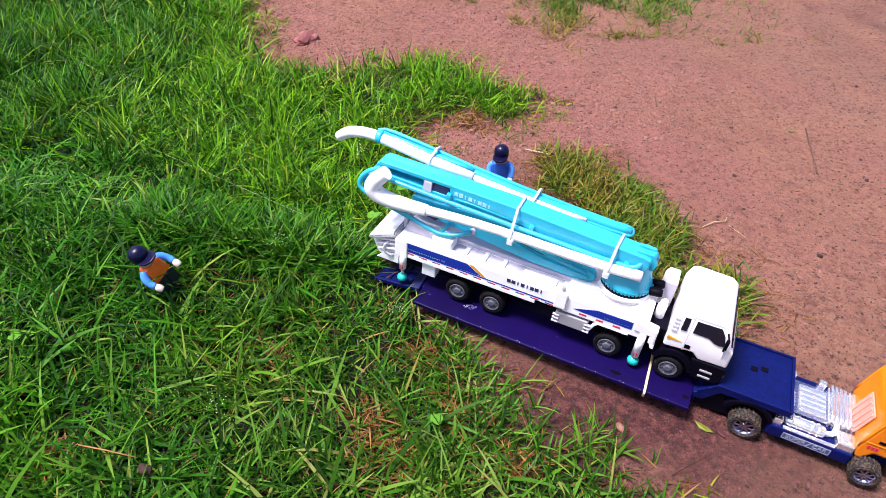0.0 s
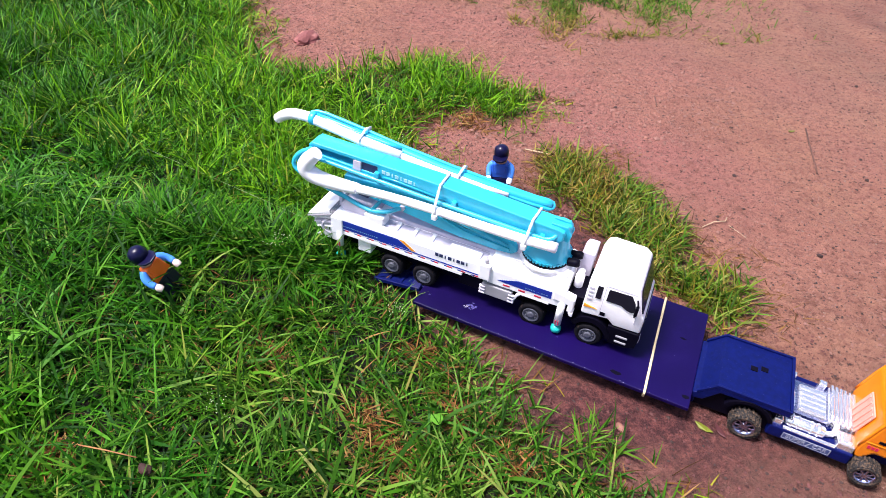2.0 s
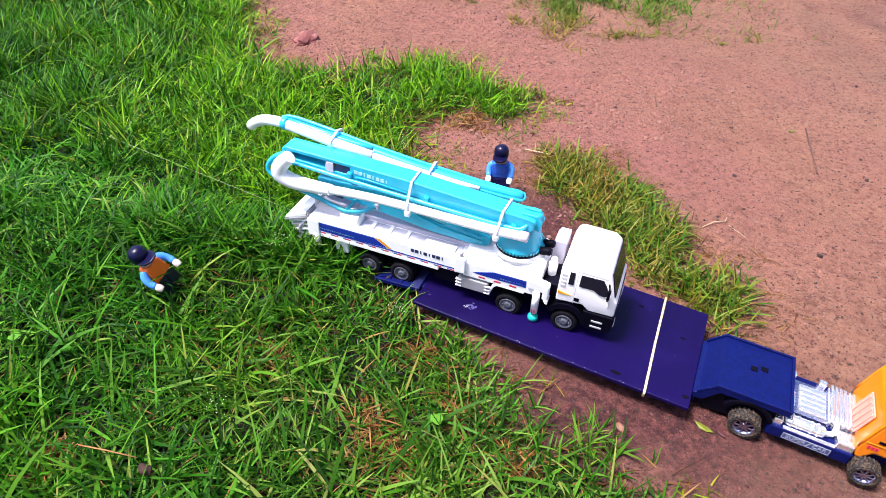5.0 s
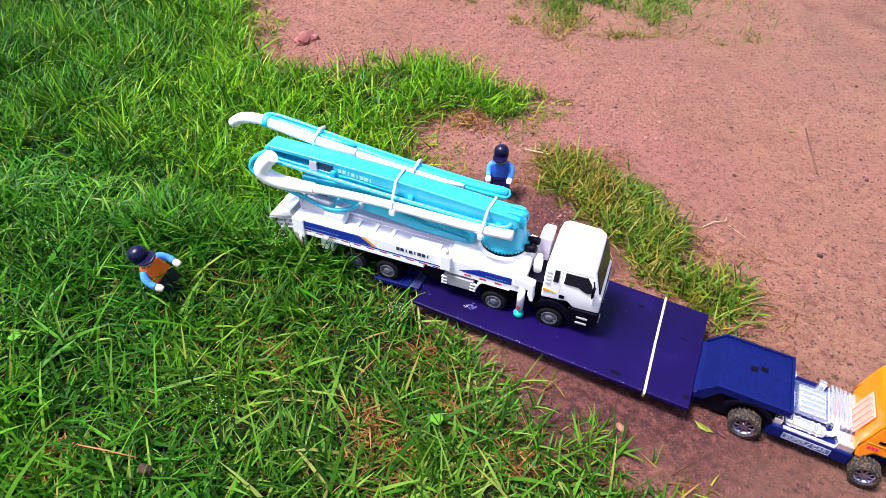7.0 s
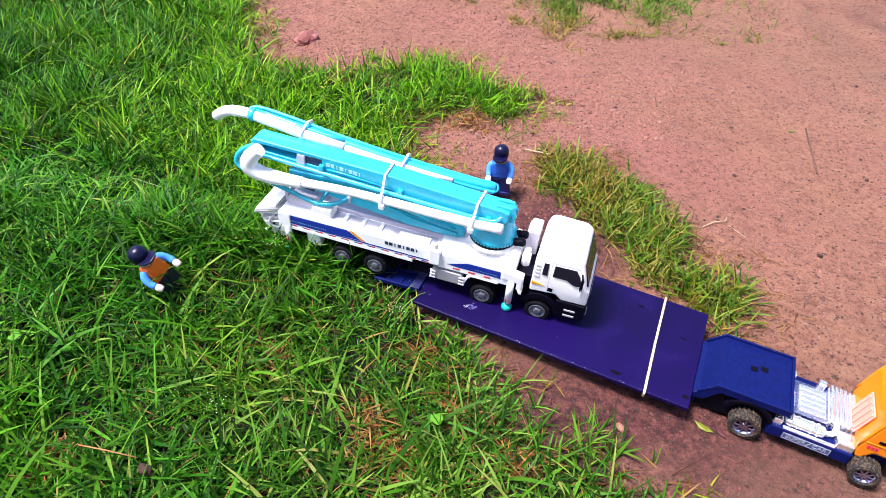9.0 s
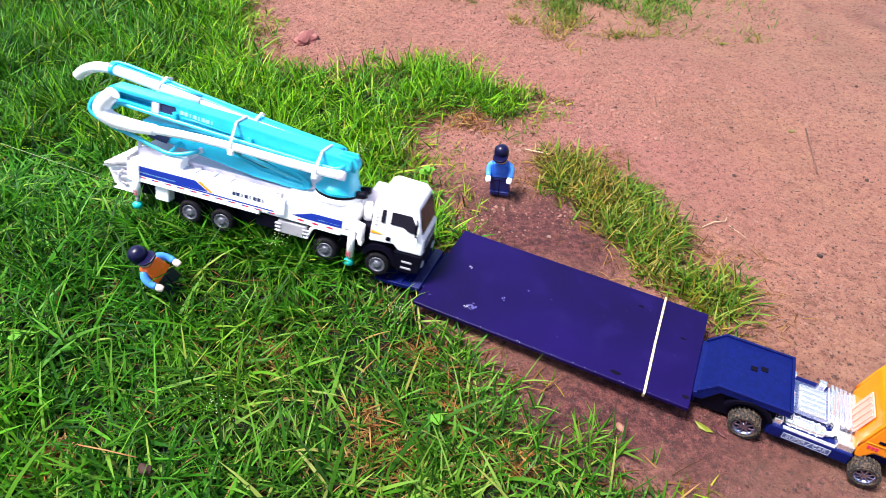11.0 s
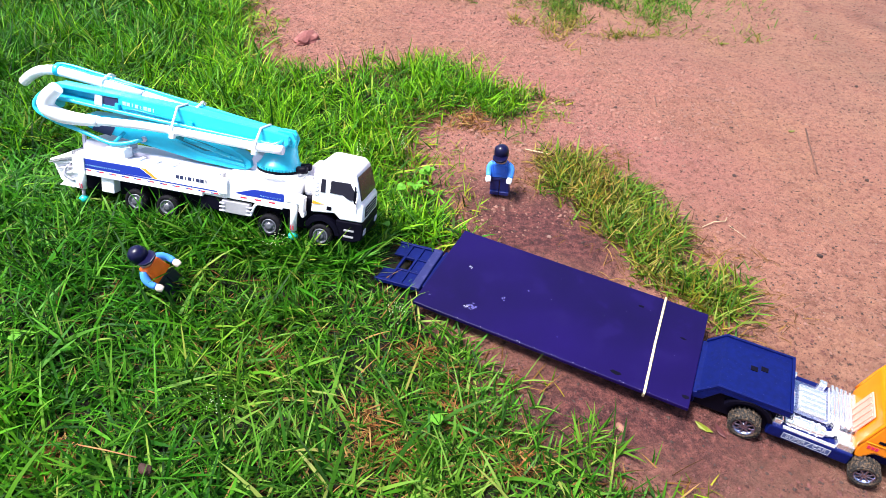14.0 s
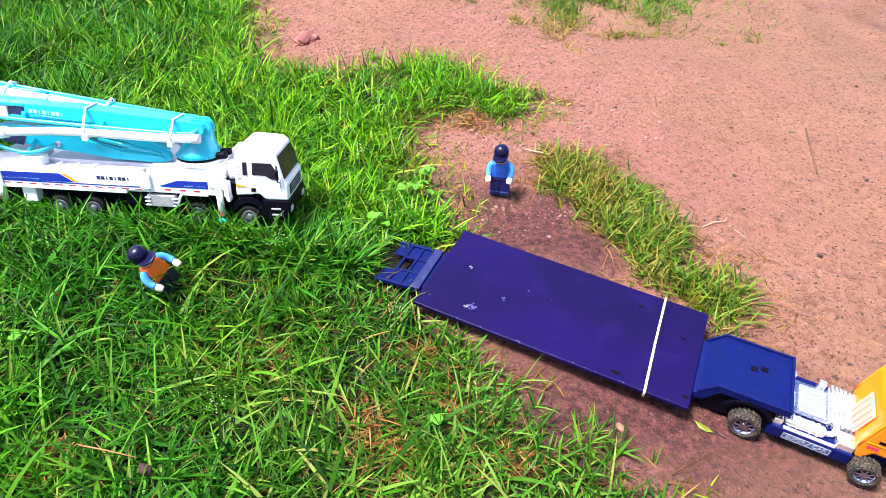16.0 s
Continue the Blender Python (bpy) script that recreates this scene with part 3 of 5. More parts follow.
    x, y, r = scatter(ISLAND, 40000, 23, 0.05, 0.33, 0.3, 0.65, jitter=0.010,
                      keep=lambda x, y: np.clip(0.60 + 0.6 * wobble(x, y, 70, 33), 0.12, 1) * (1 - 0.85 * np.exp(-((x - 0.222) ** 2 + (y - 0.432) ** 2) / 0.020 ** 2)) * np.clip(0.08 + rim(ISLAND, x, y) / 0.028, 0, 1))
    n = len(x)
    gold = np.clip(slope(-x, -0.145, 0.03) * 0.5 + 0.3 * wobble(x, y, 70, 39) + r.normal(0.12, 0.3, n), 0, 1)
    blades("grass_patch", x, y, r.uniform(0.010, 0.030, n) * (0.6 + 0.4 * np.clip(rim(ISLAND, x, y) / 0.02, 0, 1)), r.normal(0.95, 0.35, n).clip(0.1, 1.45), 0.0007 + 0.0017 * r.beta(2, 2.5, n), GRASS_DRY,
           "patch of yellowing grass on bare soil", 7, cap=pressed(x, y), curl=0.9, poor=gold)
    x, y, r = scatter([(cx * 1.16 - 0.025, cy * 1.13 - 0.065) for cx, cy in ISLAND], 32000, 27, 0.03, 0.33, 0.28, 0.65, jitter=0.028, keep=lambda x, y: np.clip(0.4 + 0.5 * wobble(x, y, 60, 40), 0.04, 1))
    n = len(x)
    blades("dry_roots", x, y, r.uniform(0.010, 0.028, n), r.normal(1.35, 0.18, n).clip(0.6, 1.55), r.uniform(0.0004, 0.0009, n), THATCH,
           "tangle of dry brown roots and stems round the grass patch", 12, cap=pressed(x, y))
    x, y, r = scatter(TUFT_TOP, 80000, 24, 0.05, 0.8, 0.8, 1.35, jitter=0.045, keep=lambda x, y: np.clip(0.9 - 3.4 * (x - 0.14) + 0.5 * wobble(x, y, 45, 35), 0.02, 1) * np.clip(0.12 + rim(TUFT_TOP, x, y) / 0.07, 0, 1))
    n = len(x)
    blades("sparse_grass", x, y, r.uniform(0.010, 0.028, n), r.normal(1.0, 0.35, n).clip(0.1, 1.45), r.uniform(0.0008, 0.0018, n), GRASS_DRY,
           "thin yellow-green grass at the edge of bare soil", 8, curl=0.9, poor=np.clip(0.65 - 6 * (y - 0.98) + r.normal(0, 0.3, n), 0, 1))
    x, y, r = scatter(LAWN_TOP, 9000, 25, -0.1, 0.05, 1.0, 1.35, jitter=0.02, keep=lambda x, y: 0.4 + 0 * x)
    n = len(x)
    blades("grass_tuft", x, y, r.uniform(0.014, 0.030, n), r.normal(0.9, 0.35, n).clip(0.1, 1.4), r.uniform(0.0008, 0.0018, n), GRASS_DRY,
           "small tuft of green grass on bare soil", 10, poor=np.clip(r.normal(0.1, 0.3, n), 0, 1))
    # the lawn goes on, coarser, out of the camera's reach
    x, y, r = scatter(LAWN, 150000, 26, -3.3, 0.2, -2.4, 3.4, keep=lambda x, y: ((x < -0.98) | (y < 0.09) | (y > 1.49)) * 1.0)
    n = len(x)
    blades("outer_lawn", x, y, r.uniform(0.03, 0.06, n), r.normal(0.9, 0.35, n).clip(0.1, 1.4), r.uniform(0.003, 0.006, n), GRASS,
           "green lawn grass farther out", 11)


build_grass()


# ---- board on the toy lorry's bed, with its rubber band ----
def build_board():
    t = thing("board", "dark purple-black board laid flat on the toy lorry's bed, with scuffs", "board", DECK)
    bm = box(B(), -100.4, 100.4, -47.7, 47.7, -3, 0, 0.5)
    part("panel", bm, BOARD, t)
    r = random.Random(4)
    for cx, cy, size, mat in ((-61, -31, 6.5, SCUFF), (-77, 8, 2.6, SCUFF_W), (-43, -12.6, 3.4, SCUFF), (-93, -35, 1.6, SCUFF), (-63, -33, 3.0, SCUFF_W), (5, -30, 1.2, SCUFF), (44, 20, 0.5, SCUFF_W), (84, -6, 0.5, SCUFF_W), (-10, 4.5, 0.9, SCUFF_W), (34, -18, 0.8, SCUFF_W), (30, 8, 0.8, SCUFF_W),
                              (60, 30, 0.7, SCUFF_W), (-10, 30, 0.9, SCUFF), (-28, 4.7, 2.0, SCUFF)):
        for k in range(14 if size > 5 else 6 if size > 1.5 else 2):
            a0, d, w = r.uniform(0, 6.28), size * r.uniform(0, 0.75), size * r.uniform(0.08, 0.24)
            px, py = cx + d * math.cos(a0), cy + d * math.sin(a0)
            out = [(px + w * r.uniform(0.5, 1.3) * math.cos(q * 0.898), py + w * r.uniform(0.4, 1.1) * math.sin(q * 0.898)) for q in range(7)]
            part("scuff", prism(B(), out, 0.02, 0.07, "z"), mat, t, "pale paint scuff")
    for cx, cy, w in ((51, -41, 4.5), (53, 31, 2.6), (87, 13, 2.4), (97, -39, 4)):
        out = [(cx + w * r.uniform(0.6, 1.1) * math.cos(q * 0.785), cy + 0.45 * w * r.uniform(0.5, 1.1) * math.sin(q * 0.785)) for q in range(8)]
        part("dent", prism(B(), out, 0.01, 0.05, "z"), BLACK, t, "dark dent in the board")
    for k in range(26):
        cx, w = r.uniform(-96, 98), r.uniform(0.12, 0.38)
        cy = -47.3 + r.uniform(0, 0.5)
        out = [(cx + w * math.cos(q * 1.257), cy + 0.6 * w * math.sin(q * 1.257)) for q in range(5)]
        part("chip", prism(B(), out, 0.02, 0.08, "z"), SCUFF_W, t, "tiny pale chip on the edge")
    band = thing("rubber_band", "stretched tan rubber band round the dark board", "rubber band", DECK)
    part("loop", tube(B(), [(68, 48.6, 0.9), (69.5, 0, 0.7), (71.6, -48.6, 0.9), (71.6, -49.2, -3), (69.5, 0, -3.9), (68, 49.2, -3)], 0.95, 6, closed=True), BAND, band)


SCUFF = material("bluish_scuff", (0.06, 0.05, 0.20), 0.8, vary=0.3)
SCUFF_W = material("pale_scuff", (0.50, 0.48, 0.55), 0.8, vary=0.3)


# ---- toy lorry under the board ----
def spoked_wheel(parent, x, y, z, r, w, rim_mat):
    """A wide toy wheel: hollow spoked rim and a treaded tyre."""
    bm = B()
    lathe(bm, [(r * 0.2, -w * 0.4), (r * 0.2, w * 0.32), (r * 0.12, w * 0.42)], 12, ON_Y(0, 0, 0))
    ring = [(r * 0.62, -w * 0.45), (r * 0.72, -w * 0.45), (r * 0.72, w * 0.45), (r * 0.62, w * 0.45), (r * 0.6, -w * 0.1)]
    rings = [[bm.verts.new((q * math.cos(6.2832 * j / 24), h, q * math.sin(6.2832 * j / 24))) for j in range(24)] for q, h in ring]
    for a, b in zip(rings, rings[1:] + rings[:1]):
        for j in range(24):
            bm.faces.new((a[j], a[(j + 1) % 24], b[(j + 1) % 24], b[j])).smooth = True
    wheel = part("wheel", bm, rim_mat, parent, at=AT(x / 1000, y / 1000, z / 1000))
    part("rim_disc", lathe(B(), [(r * 0.6, w * 0.0), (r * 0.6, w * 0.2)], 20, ON_Y(0, 0, 0)), BLACK, wheel)
    for k in range(8):
        part("spoke", box(B(), r * 0.12, r * 0.66, -w * 0.4, -w * 0.2, -r * 0.07, r * 0.07, 0.2, pose(0, 0, 0, 0, 45 * k, 0)), rim_mat, wheel)
    bm = B()
    prof = [(r * 0.72, -w * 0.5), (r * 0.9, -w * 0.5), (r * 0.97, -w * 0.4), (r * 0.97, w * 0.4), (r * 0.9, w * 0.5), (r * 0.72, w * 0.5)]
    rings = [[bm.verts.new((q * math.cos(6.2832 * j / 28), h, q * math.sin(6.2832 * j / 28))) for j in range(28)] for q, h in prof]
    for a, b in zip(rings, rings[1:] + rings[:1]):
        for j in range(28):
            bm.faces.new((a[j], a[(j + 1) % 28], b[(j + 1) % 28], b[j])).smooth = True
    for k in range(22):
        for s in (-1, 1):
            box(bm, r * 0.93, r * 1.02, s * w * 0.26 - w * 0.2, s * w * 0.26 + w * 0.2, -r * 0.07, r * 0.07, 0, pose(0, 0, 0, 0, 360 / 22 * (k + 0.25 * s), 0))
    part("tyre", bm, TYRE_MUD, wheel)
    return wheel


def lettering(text, size, mat, parent, m, name="lettering", label="", depth=0.0002):
    cu = bpy.data.curves.new(name, "FONT")
    cu.body, cu.size, cu.extrude, cu.align_x, cu.align_y = text, size, depth, "CENTER", "CENTER"
    tmp = bpy.data.objects.new(name, cu)
    me = bpy.data.meshes.new_from_object(tmp)
    bpy.data.objects.remove(tmp)
    me.materials.clear()
    me.materials.append(mat)
    ob = new(name, me)
    ob.parent, ob.matrix_basis = parent, m
    return tagged(ob, label) if label else ob


def build_lorry():
    t = thing("toy_lorry", "toy lorry with amber cab, chrome engine and navy low-loader bed", "toy lorry", TRAILER)
    yc = -5.5
    bm = box(B(), -104, 104, yc - 24, yc + 24, 5, 14, 1.2)
    part("trailer_bed", bm, NAVY, t)
    # tail ramp: an openwork frame that slopes into the grass
    tail = new("tail_ramp", mesh_of("tail_ramp", box(B(), -3, 3, -25, 25, -1.5, 1.5, 0.5), NAVY))
    tail.parent, tail.matrix_basis = t, pose(-0.106, -0.0095, 0.0135, 0, -6, 3)
    part("hinge_strip", box(B(), -4.5, 2.5, -25, 25, 1.0, 2.2, 0.4), NAVY_PALE, tail, "scuffed lighter navy strip")
    for v in (-24, 24):
        part("rail", box(B(), -35, -2, v - 1.2, v + 1.2, -1.4, 1.9, 0.4), NAVY, tail)
    for u in (-13.5, -23.5):
        part("crossbar", box(B(), u - 1.0, u + 1.0, -23, 23, -1.2, 1.7, 0.3), NAVY, tail)
    for v in (-8, 8):
        part("rail", box(B(), -24, -4, v - 0.9, v + 0.9, -1.2, 1.6, 0.3), NAVY, tail)
    for u, v in ((-9, -15.5), (-9, 0), (-9, 15.5), (-18.5, -15.5), (-18.5, 15.5), (-29.5, -16), (-29.5, 16)):
        part("plate", box(B(), u - 4.5, u + 4.5, v - 7, v + 7, -1.2, 0.6, 0.3), NAVY, tail)
    # gooseneck with a raised rim and two slots, their inner shade drawn as black blocks
    g = [(100.5, 12), (100.5, 17.5), (104, 19), (113, 29.5), (158, 30.5), (158, 26.5), (116, 25), (108, 14)]
    # added black body that stands for the shade below the gooseneck
    part("neck_shade_fill", prism(B(), [(101, 5), (101, 13), (112, 24), (152, 25.5), (152, 6)], yc - 23, yc + 23, "y", 0.5), BLACK, t, "black fill for the shade under the gooseneck")
    neck = part("gooseneck", prism(B(), g, yc - 26, yc + 26, "y", 0.5), NAVY, t, "ridged navy plastic gooseneck")
    for s in (-1, 1):
        bm = B()
        y0, y1 = (yc - 26.2, yc - 24.6) if s < 0 else (yc + 24.6, yc + 26.2)
        prism(bm, [(103, 18), (113, 29), (158.3, 30), (158.3, 32), (113, 31.2), (102.5, 20)], y0, y1, "y", 0.3)
        part("rim", bm, NAVY, neck)
    part("rim", box(B(), 156.6, 158.4, yc - 24.4, yc + 24.4, 29.5, 32, 0.3), NAVY, neck)
    for u in (133, 139.5):
        part("slot_shade", box(B(), u - 2, u + 2.6, yc + 0.3 + (u - 133) * 0.4, yc + 4.6 + (u - 133) * 0.4, 29.0, 30.45, 0.15), BLACK, neck, "black block for the shade inside a slot")
    for k in range(12):
        u = yc - 22 + k * 4
        part("ridge", prism(B(), [(116, 29.3), (155, 30.2), (155, 30.36), (116, 29.48)], u - 0.2, u + 0.2, "y"), NAVY, neck)
    # tractor chassis, skirt and chrome engine bay
    bm = box(B(), 112, 250, yc - 14, yc + 14, 6, 14, 1)
    box(bm, 150, 200, yc - 27, yc + 27, 7, 16.5, 1.2)
    part("chassis", bm, NAVY, t)
    # mudguard is black to give the wheel arch its shade
    part("mudguard", prism(B(), [(126 + 16.5 * math.cos(q), 12 + 15.5 * math.sin(q)) for q in [0.35 + 0.2 * k for k in range(13)]] + [(126 + 13.6 * math.cos(q), 12 + 13.2 * math.sin(q)) for q in [2.75 - 0.2 * k for k in range(13)]], yc - 27, yc + 27, "y"), BLACK, t, at=AT(0.010, 0, 0))
    eng = part("engine_block", box(B(), 160, 198, yc - 12, yc + 18, 13, 20.5, 0.8), DARKCHROME, t, "ribbed chrome-plated engine block")
    part("cover_plate", box(B(), 164.5, 181.5, yc - 11, yc + 12.5, 20, 23, 0.7), CHROME, eng)
    for k in range(5):
        part("rib", box(B(), 165.3, 181, yc - 10.4 + k * 4.6, yc - 6.9 + k * 4.6, 22.6, 24.2, 0.5), CHROME, eng)
    for k in range(6):
        top = 27.6 - 0.25 * k
        part("fin", prism(B(), [(yc - 12.5, 18), (yc + 19, 18), (yc + 19, top - 1.5), (yc + 17, top), (yc - 10, top), (yc - 12.5, top - 2)], 183 + k * 2.75, 184.5 + k * 2.75, "x", 0.35), CHROME, eng)
    part("fin_bed", box(B(), 182.5, 199, yc - 12, yc + 18, 18, 23.6, 0.5), CHROME, eng)
    part("manifold", box(B(), 157.5, 162.5, yc - 9, yc + 3, 15, 23.5, 0.9), CHROME, eng)
    part("manifold_pipe", tube(B(), [(160, yc - 11, 17), (160, yc - 3, 24.2), (160, yc + 5, 24.2), (160, yc + 13, 17)], 1.6, 10, smooth=2), CHROME, eng)
    for u, v in ((157, 14.5), (176, 15.5)):
        part("post", box(B(), u, u + 4.6, yc + v, yc + v + 4, 14, 27, 0.6), CHROME, eng)
    tank = part("exhaust_tank", tube(B(), [(158, yc - 18.6, 18), (160, yc - 18.6, 18), (181, yc - 18.6, 18), (183, yc - 18.6, 18)], [2.6, 4.3, 4.3, 2.6], 18), CHROME, t, "chrome tank along the chassis")
    for u in (162, 166, 174, 178):
        part("hoop", lathe(B(), [(4.4, -0.7), (4.85, -0.4), (4.85, 0.4), (4.4, 0.7)], 18, ON_X(u, yc - 18.6, 18)), CHROME, tank)
    part("exhaust_stub", tube(B(), [(183, yc - 18.6, 18), (187, yc - 18, 19), (188.5, yc - 14, 21), (188, yc - 11, 22)], 2.0, 12, smooth=1), CHROME, tank)
    part("battery_box", box(B(), 151.5, 156.8, yc - 24.8, yc - 15.5, 15, 21.5, 0.7), CHROME, t)
    bm = box(B(), 189, 199, yc - 25.5, yc - 14.5, 15, 22, 0.9)
    box(bm, 191, 197, yc - 23.5, yc - 16.5, 21.6, 23.4, 0.6)
    part("air_cleaner", bm, CHROME, t)
    part("step_plate", box(B(), 158, 189, yc - 26.4, yc - 23.6, 15.8, 17.0, 0.3), CHROME, t)
    # decal with the words on the skirt
    dec = part("decal", box(B(), 159.5, 188, yc - 27.35, yc - 27.1, 9.6, 14.4), DECAL_BG, t, "slate blue decal with pale border and lettering")
    for q in ((159.5, 188, 9.4, 9.7), (159.5, 188, 14.2, 14.5), (159.5, 159.9, 9.4, 14.5), (187.6, 188, 9.4, 14.5)):
        part("border", box(B(), q[0], q[1], yc - 27.6, yc - 27.2, q[2], q[3]), PALE_SILVER, dec)
    lettering("SUPER", 0.0043, PALE_SILVER, dec, pose(0.1675, (yc - 27.55) / 1000, 0.0121, 90, 0, 0))
    lettering("CAR", 0.0043, PALE_SILVER, dec, pose(0.1818, (yc - 27.55) / 1000, 0.0121, 90, 0, 0))
    part("slash", prism(B(), [(173.6, 9.7), (174.3, 9.7), (176.8, 14.2), (176.1, 14.2)], yc - 27.6, yc - 27.2, "y"), PALE_SILVER, dec)
    # amber cab
    cabp = [(200, 15), (198, 24), (203, 50), (206, 55), (240, 56), (252, 40), (254, 14), (233, 14), (226, 22), (209, 22), (204, 14)]
    cab = part("cab", prism(B(), cabp, yc - 25, yc + 25, "y", 2.2), AMBER, t, "glossy amber plastic cab")
    part("rear_panel", prism(B(), [(197.2, 25), (196.2, 25), (200.2, 43), (201.2, 43)], yc - 15, yc + 7, "y", 0.3), PINKISH, cab, "pale pink moulded rear panel")
    for k in range(4):
        v = yc - 12.5 + k * 5.4
        part("louvre", prism(B(), [(196.4, 26.5), (195.4, 26.5), (199.2, 42), (200.2, 42)], v - 1.1, v + 1.1, "y", 0.2), PINKISH, cab)
    for v in (yc - 24.4, yc + 24.4):
        part("corner_rib", tube(B(), [(198.6, v, 26), (203.6, v * 0.995, 50.5), (207, v * 0.985, 55)], 0.9, 8, smooth=1), AMBER, cab)
    part("side_crease", prism(B(), [(201, 30.5), (230, 31.2), (230, 31.9), (201, 31.2)], yc - 25.5, yc - 24.8, "y", 0.15), AMBER, cab)
    part("side_window", prism(B(), [(214, 33), (217, 50), (238, 50), (246, 34)], yc - 25.5, yc - 24.8, "y"), GLASS_DARK, cab)
    part("vent", box(B(), 206.5, 211, yc - 25.4, yc - 24.8, 33, 35), BLACK, cab)
    for k in range(3):
        part("marking", box(B(), 203 + k * 2.2, 204.6 + k * 2.2, yc - 25.3, yc - 24.9, 26, 28.5), RED_D, cab, "small red marking")
    for x, r in ((136.5, 9.8), (209, 8.8), (238, 8.8)):
        for v in (-28.5, 28.5):
            spoked_wheel(t, x, yc + v, r + 0.8, r, 10, DARKCHROME)


PALE_SILVER = material("silver_ink", (0.26, 0.27, 0.36), 0.35, vary=0.06)
PINKISH = material("pale_pink_plastic", (0.60, 0.27, 0.21), 0.35, vary=0.06)
DARKCHROME = material("dark_chrome", (0.42, 0.44, 0.62), 0.25, metal=1.0, vary=0.1)


# ---- the pump truck (x forward, z up, in its own space; origin on the ground amid its wheels) ----
WHEELS = []


def truck_wheel(t, x, s, r=9.5, w=8.5):
    bm = B()
    prof = [(1.2, 1.2), (2.6, 1.4), (2.8, 0.3), (4.6, -0.4), (5.0, 0.8), (5.9, 1.1), (6.1, 0.2), (6.1, -w * 0.9), (2, -w * 0.9)]
    rings = [[bm.verts.new((q * math.cos(6.2832 * j / 24), -s * -h, q * math.sin(6.2832 * j / 24))) for j in range(24)] for q, h in prof]
    for a, b in zip(rings, rings[1:]):
        for j in range(24):
            bm.faces.new((a[j], a[(j + 1) % 24], b[(j + 1) % 24], b[j])).smooth = True
    bm.faces.new(rings[0])
    bm.faces.new(rings[-1])
    for k in range(8):
        a = 6.2832 * k / 8
        lathe(bm, [(0.45, -0.2), (0.45, 0.9)], 6, Matrix.Translation((3.8 * math.cos(a), 0, 3.8 * math.sin(a))) @ pose(0, 0, 0, -90 * s, 0, 0))
    wheel = part("wheel", bm, RIM, t, at=AT(x / 1000, s * 0.0225, r / 1000))
    bm = B()
    prof = [(6.0, 0.4), (7.2, 1.0), (8.8, 0.7), (9.4, -0.4), (9.4, -w + 1.5), (8.6, -w + 0.4), (6.0, -w + 0.6)]
    rings = [[bm.verts.new((q * math.cos(6.2832 * j / 28), s * h, q * math.sin(6.2832 * j / 28))) for j in range(28)] for q, h in prof]
    for a, b in zip(rings, rings[1:] + rings[:1]):
        for j in range(28):
            bm.faces.new((a[j], a[(j + 1) % 28], b[(j + 1) % 28], b[j])).smooth = True
    for k in range(28):
        box(bm, 9.2, 9.75, s * -w / 2 - w * 0.36, s * -w / 2 + w * 0.36, -0.55, 0.55, 0, pose(0, 0, 0, 0, 360 / 28 * k, 0))
    part("tyre", bm, TYRE, wheel)
    WHEELS.append((wheel, x / 1000, s * 0.0225, r / 1000))


def glyph_bars(parent, x0, x1, z0, z1, y, mat, slope=0.0, name="marking", label=""):
    """A maker's mark as plain shapes: eight upright blocks in its colour."""
    k, w = 8, (x1 - x0) / 8
    for i in range(k):
        a, b = x0 + i * w + w * 0.08, x0 + (i + 1) * w - w * 0.14
        if i in (2, 4, 7):
            a, b = a + w * 0.25, b - w * 0.3
        dz = slope * (i + 0.5) * w
        lo, hi = z0 + dz, z1 + dz
        part(name, prism(B(), [(a, lo), (b, lo), (b, hi), (a, hi)], y - 0.12, y + 0.12, "y"), mat, parent, label)


